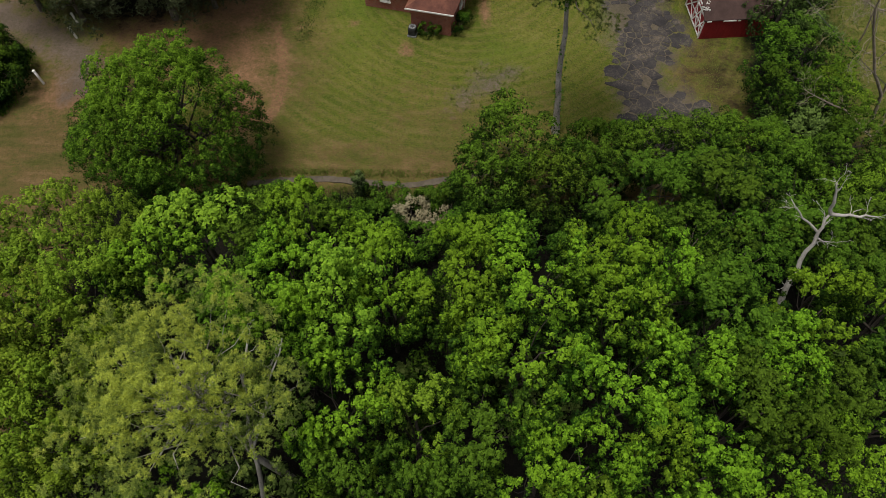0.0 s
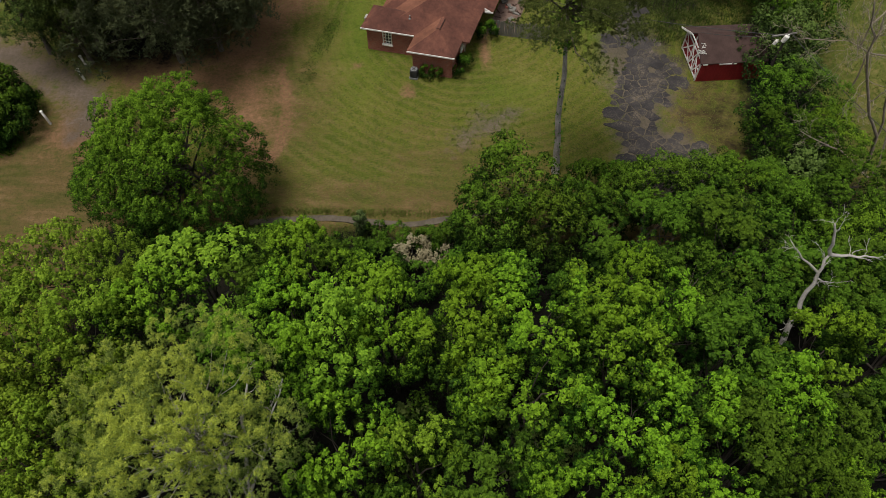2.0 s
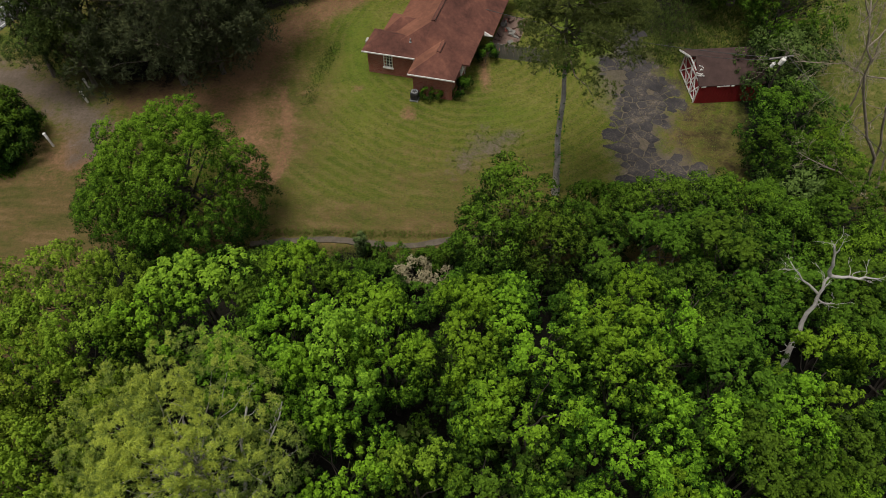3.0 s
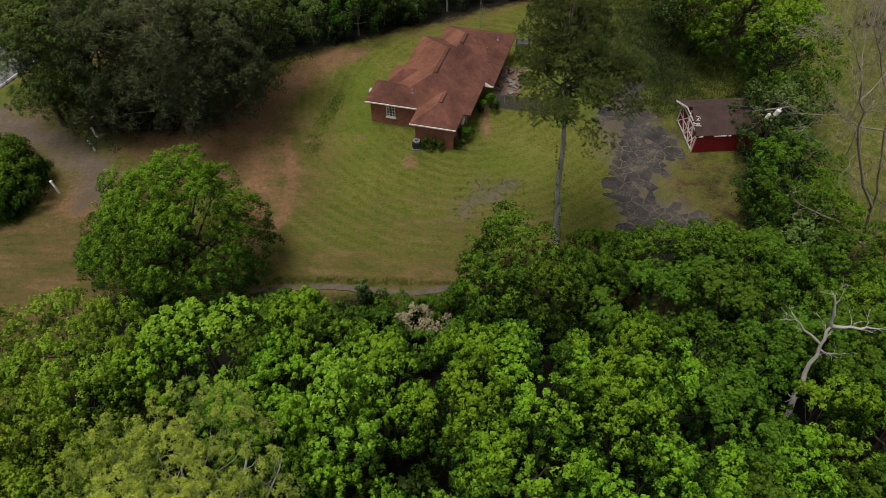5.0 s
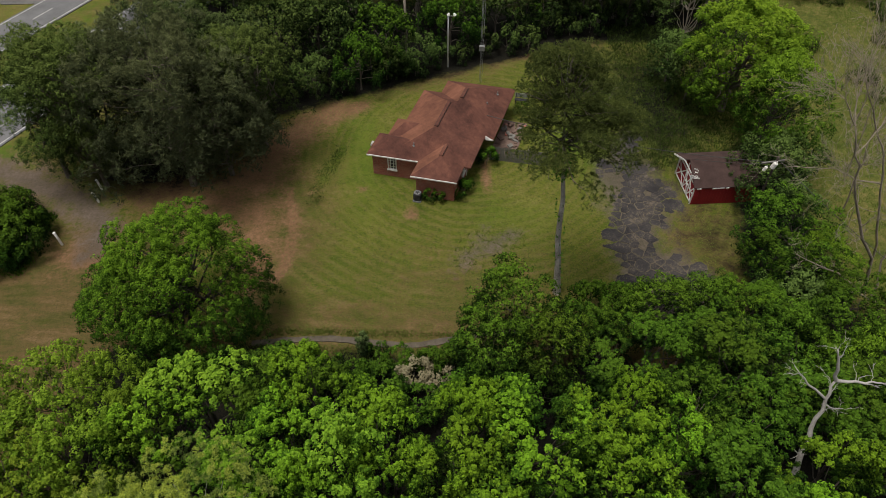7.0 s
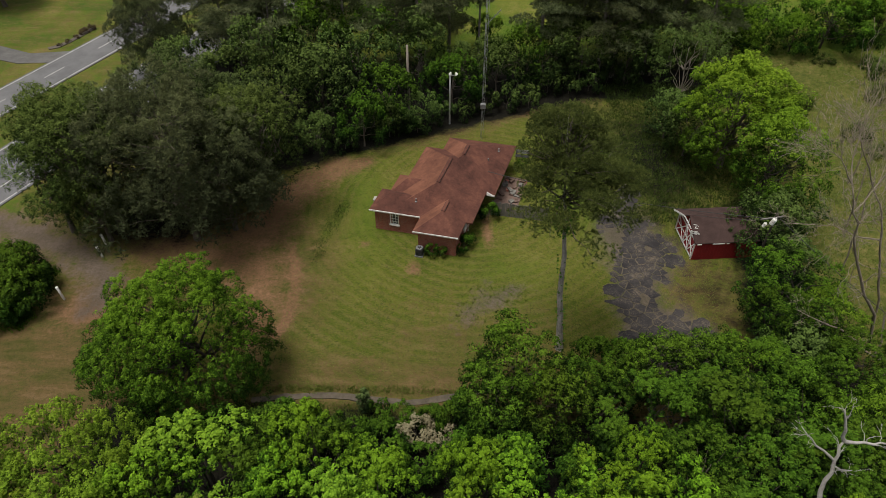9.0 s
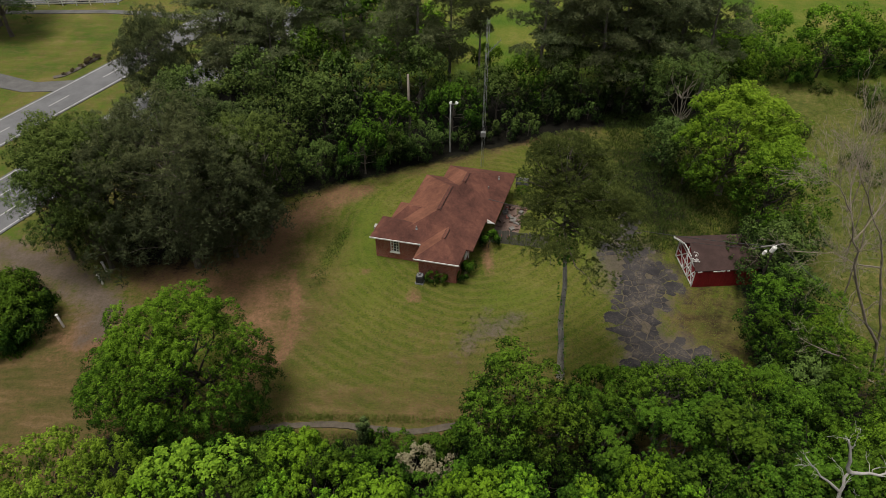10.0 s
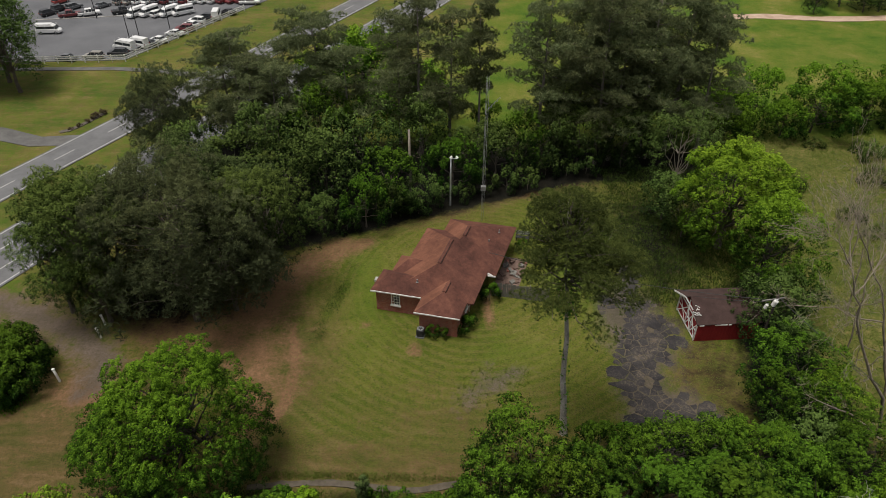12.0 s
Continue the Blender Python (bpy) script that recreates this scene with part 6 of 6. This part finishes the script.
for x, y, s in ((73.6, 149.0, 0.7), (84.0, 149.6, 1.0), (87.5, 150.0, 1.1)):
    plant(thicket[1], x, y, s, rnd.uniform(0, 360))
far_wood = [(x, 153 + 0.02 * x + 1.5 * math.sin(x)) for x in (76, 81, 86, 92, 98)]
for i, (x, y) in enumerate(far_wood):
    plant(thicket[i % 3], x, y, rnd.uniform(1.0, 1.3), rnd.uniform(0, 360))

# dead and bare trees
snag = bare_tree(300, "dead_tree", "bleached leafless dead tree leaning out of the wood",
                 [(0.22, [(19.9, 21.4, -0.2), (19.5, 22.2, 4.5), (19.37, 22.8, 7.3), (19.39, 23.2, 8.6), (19.56, 23.8, 10.65), (19.74, 24.2, 11.85)]), (0.08, [(19.56, 23.8, 10.65), (18.3, 24.0, 11.7), (17.15, 24.2, 13.1)]),
                  (0.11, [(19.74, 24.2, 11.85), (19.3, 24.3, 13.2), (18.87, 24.4, 14.3)]), (0.11, [(19.74, 24.2, 11.85), (20.4, 24.2, 11.7), (21.7, 24.3, 11.6), (22.86, 24.4, 11.06)]), (0.06, [(19.5, 23.7, 10.3), (20.2, 23.7, 9.9), (20.85, 23.8, 9.7)])],
                 M["dead_wood"], 6, 2, 0.6, 0.8)
bare_tree(310, "bare_tree", "tall thin leafless tree leaning over the green crowns",
          [(0.14, [(33.0, 40, -0.2), (31.7, 40, 4.0), (29.2, 40, 7.6), (27.6, 40, 10.4), (26.0, 40, 13.9), (25.0, 40, 16.2)]), (0.05, [(25.0, 40, 16.2), (23.7, 40.2, 18.0), (22.4, 40.5, 18.8)]), (0.05, [(26.0, 40, 13.9), (27.4, 41, 15.6), (27.9, 42, 17.5)]), (0.05, [(25.0, 40, 16.2), (24.8, 41, 18.5), (25.2, 42, 20.6)])],
          M["bark_twig"], 24, 3, 0.5, 3.0)
bare_tree(314, "bare_tree", "tall brown leafless tree with a long limb beside the utility pole",
          [(0.10, [(35.4, 44, -0.2), (33.6, 44, 4.6), (32.2, 44, 8.0), (31.1, 44, 10.7), (29.6, 44, 12.8), (27.8, 44, 15.6), (26.5, 44, 17.9)]), (0.07, [(32.2, 44, 8.0), (29.6, 43.4, 8.9), (27.4, 43, 10.3), (24.3, 43, 10.4)]), (0.07, [(29.6, 44, 12.8), (31.0, 45, 15.4), (31.6, 46, 18.2)])],
          M["bark_twig"], 22, 3, 0.5, 2.8)
bare_tree(311, "bare_tree", "grey bare tree with long sideways limbs in the tangle",
          [(0.15, [(33.0, 37.4, -0.2), (32.2, 37.6, 1.6), (30.3, 38, 2.6)]), (0.11, [(30.3, 38, 2.6), (29.0, 37.6, 2.4), (26.9, 37.2, 2.7)]), (0.08, [(30.3, 38, 2.9), (27.1, 38, 5.0), (24.4, 38, 6.5)]), (0.09, [(31.5, 37.7, 2.2), (31.2, 38.5, 7.0), (29.8, 39, 11.0)])],
          M["bark_twig"], 8, 3, 0.5, 1.6)
bare_tree(312, "bare_tree", "thin leafless sapling above the brushy field", [(0.08, [(34.5, 49, -0.2), (33.8, 49, 6), (33.0, 49.4, 11)])], M["bark_twig"], 14, 3, 0.55, 2.4)
bare_tree(313, "bare_tree", "thin leafless sapling above the brushy field", [(0.07, [(40.5, 62, -0.2), (40.0, 62, 5), (40.3, 62.5, 8.5)])], M["bark_twig"], 12, 3, 0.6, 2.0)
bare_tree(315, "bare_tree", "thin leafless sapling above the brushy field", [(0.07, [(37.5, 55, -0.2), (36.8, 55, 5), (36.5, 55.5, 9.5)])], M["bark_twig"], 12, 3, 0.6, 2.2)


# ---- grass, weeds and brush ----
def tufts(name, label, X, Y, per, h, w, mat, seed, spread=0.12, lie=0.45):
    """Blades of grass in tufts, as one sheet of stuff."""
    rng = np.random.default_rng(seed)
    n = len(X)
    P = np.stack([X, Y, relief(X, Y)], 1)
    P = np.repeat(P, per, 0)
    P[:, :2] += rng.normal(0, spread, (n * per, 2))
    d = unit(np.stack([rng.normal(0, lie, n * per), rng.normal(0, lie, n * per), np.ones(n * per)], 1))
    s = unit(np.cross(d, rng.normal(size=d.shape)))
    L = h * rng.uniform(0.5, 1.4, (n * per, 1))
    out = np.empty((n * per, 3, 3))
    out[:, 0], out[:, 1], out[:, 2] = P + s * w, P - s * w, P + d * L
    tagged(new(name, polys(name, out.reshape(-1, 3), mat, 3)), label, name.replace("_", " "), kind="stuff")


rg = np.random.default_rng(77)


def scatter(n, x0, x1, y0, y1, keep):
    X, Y = rg.uniform(x0, x1, n), rg.uniform(y0, y1, n)
    k = keep(X, Y)
    return X[k], Y[k]


def lawn_area(X, Y):
    hard = np.maximum.reduce([near_line(X, Y, DRIVE_BED), near_line(X, Y, RED_TRACK) * 1.05, near_line(X, Y, GRAVEL_DRIVE), near_line(X, Y, WORN_PATCH), spot(X, Y, -1.5, 57.6, 5.5, 8.6)])
    return (hard < 0.5) & (Y > 34.8) & (X > -24) & (X < 22.5) & (Y < 66 + 0.45 * (X + 10))


X, Y = scatter(60000, -24, 23, 34, 82, lawn_area)
tufts("lawn_grass", "short mown grass blades of the lawn", X, Y, 3, 0.05, 0.022, M["weed"], 1, 0.15, 1.6)
X, Y = scatter(1100, -24, 23, 35, 80, lawn_area)
tufts("lawn_weeds", "clumps of taller weeds in the mown lawn", X, Y, 10, 0.06, 0.03, M["weed"], 8, 0.25, 1.6)
X, Y = scatter(190, 0.0, 6.2, 41.4, 47.0, lambda a, b: near_line(a, b, WORN_PATCH) > 0.45)
tufts("patch_weeds", "small weed tufts on the worn gravel patch", X, Y, 9, 0.12, 0.03, M["weed"], 2, 0.09)
X, Y = scatter(17000, 31, 75, 40, 92, lambda a, b: np.sin(a * 0.6) * np.sin(b * 0.5) + rg.normal(0, 0.5, len(a)) > -0.3)
tufts("brush_grass", "rough tall grass and weeds in the brushy field", X, Y, 4, 0.24, 0.04, M["weed"], 3, 0.5, 0.9)
X, Y = scatter(5200, 18.2, 31, 55, 82, lambda a, b: (a > 19) | (b > 61))
tufts("rough_grass", "rough overgrown grass behind the shed", X, Y, 6, 0.26, 0.04, M["leaf_olive"], 4, 0.3)
X, Y = scatter(3000, -16, 8, 32.2, 35.4, lambda a, b: np.abs(b - 34.4) > 0.5)
tufts("path_weeds", "weeds and grass beside the footpath", X, Y, 6, 0.22, 0.03, M["weed"], 5, 0.15)
X, Y = scatter(2200, -41.5, -35.2, 39.0, 48.5, lambda a, b: (np.hypot(a + 33.4, b - 43.6) > 2.4) & (b < 47.5 + 0.55 * (a + 36)) & (b > 40.5 + 0.9 * (a + 40) * 0))
tufts("bank_grass", "tall green grass round the bush by the drive", X, Y, 8, 0.3, 0.035, M["leaf_yard"], 6, 0.25)

X, Y = scatter(1500, -14.5, -9.5, 48, 59, lambda a, b: near_line(a, b, [(-12.7, 49.4, 0.4), (-12.2, 53.0, 0.55), (-11.0, 57.2, 0.35)]) > 0.5)
tufts("bank_weeds", "rank dark green weeds on the low bank", X, Y, 7, 0.17, 0.025, M["leaf_olive"], 11, 0.28, 1.0)

# ---- pieces of the driveway ----
build_driveway()
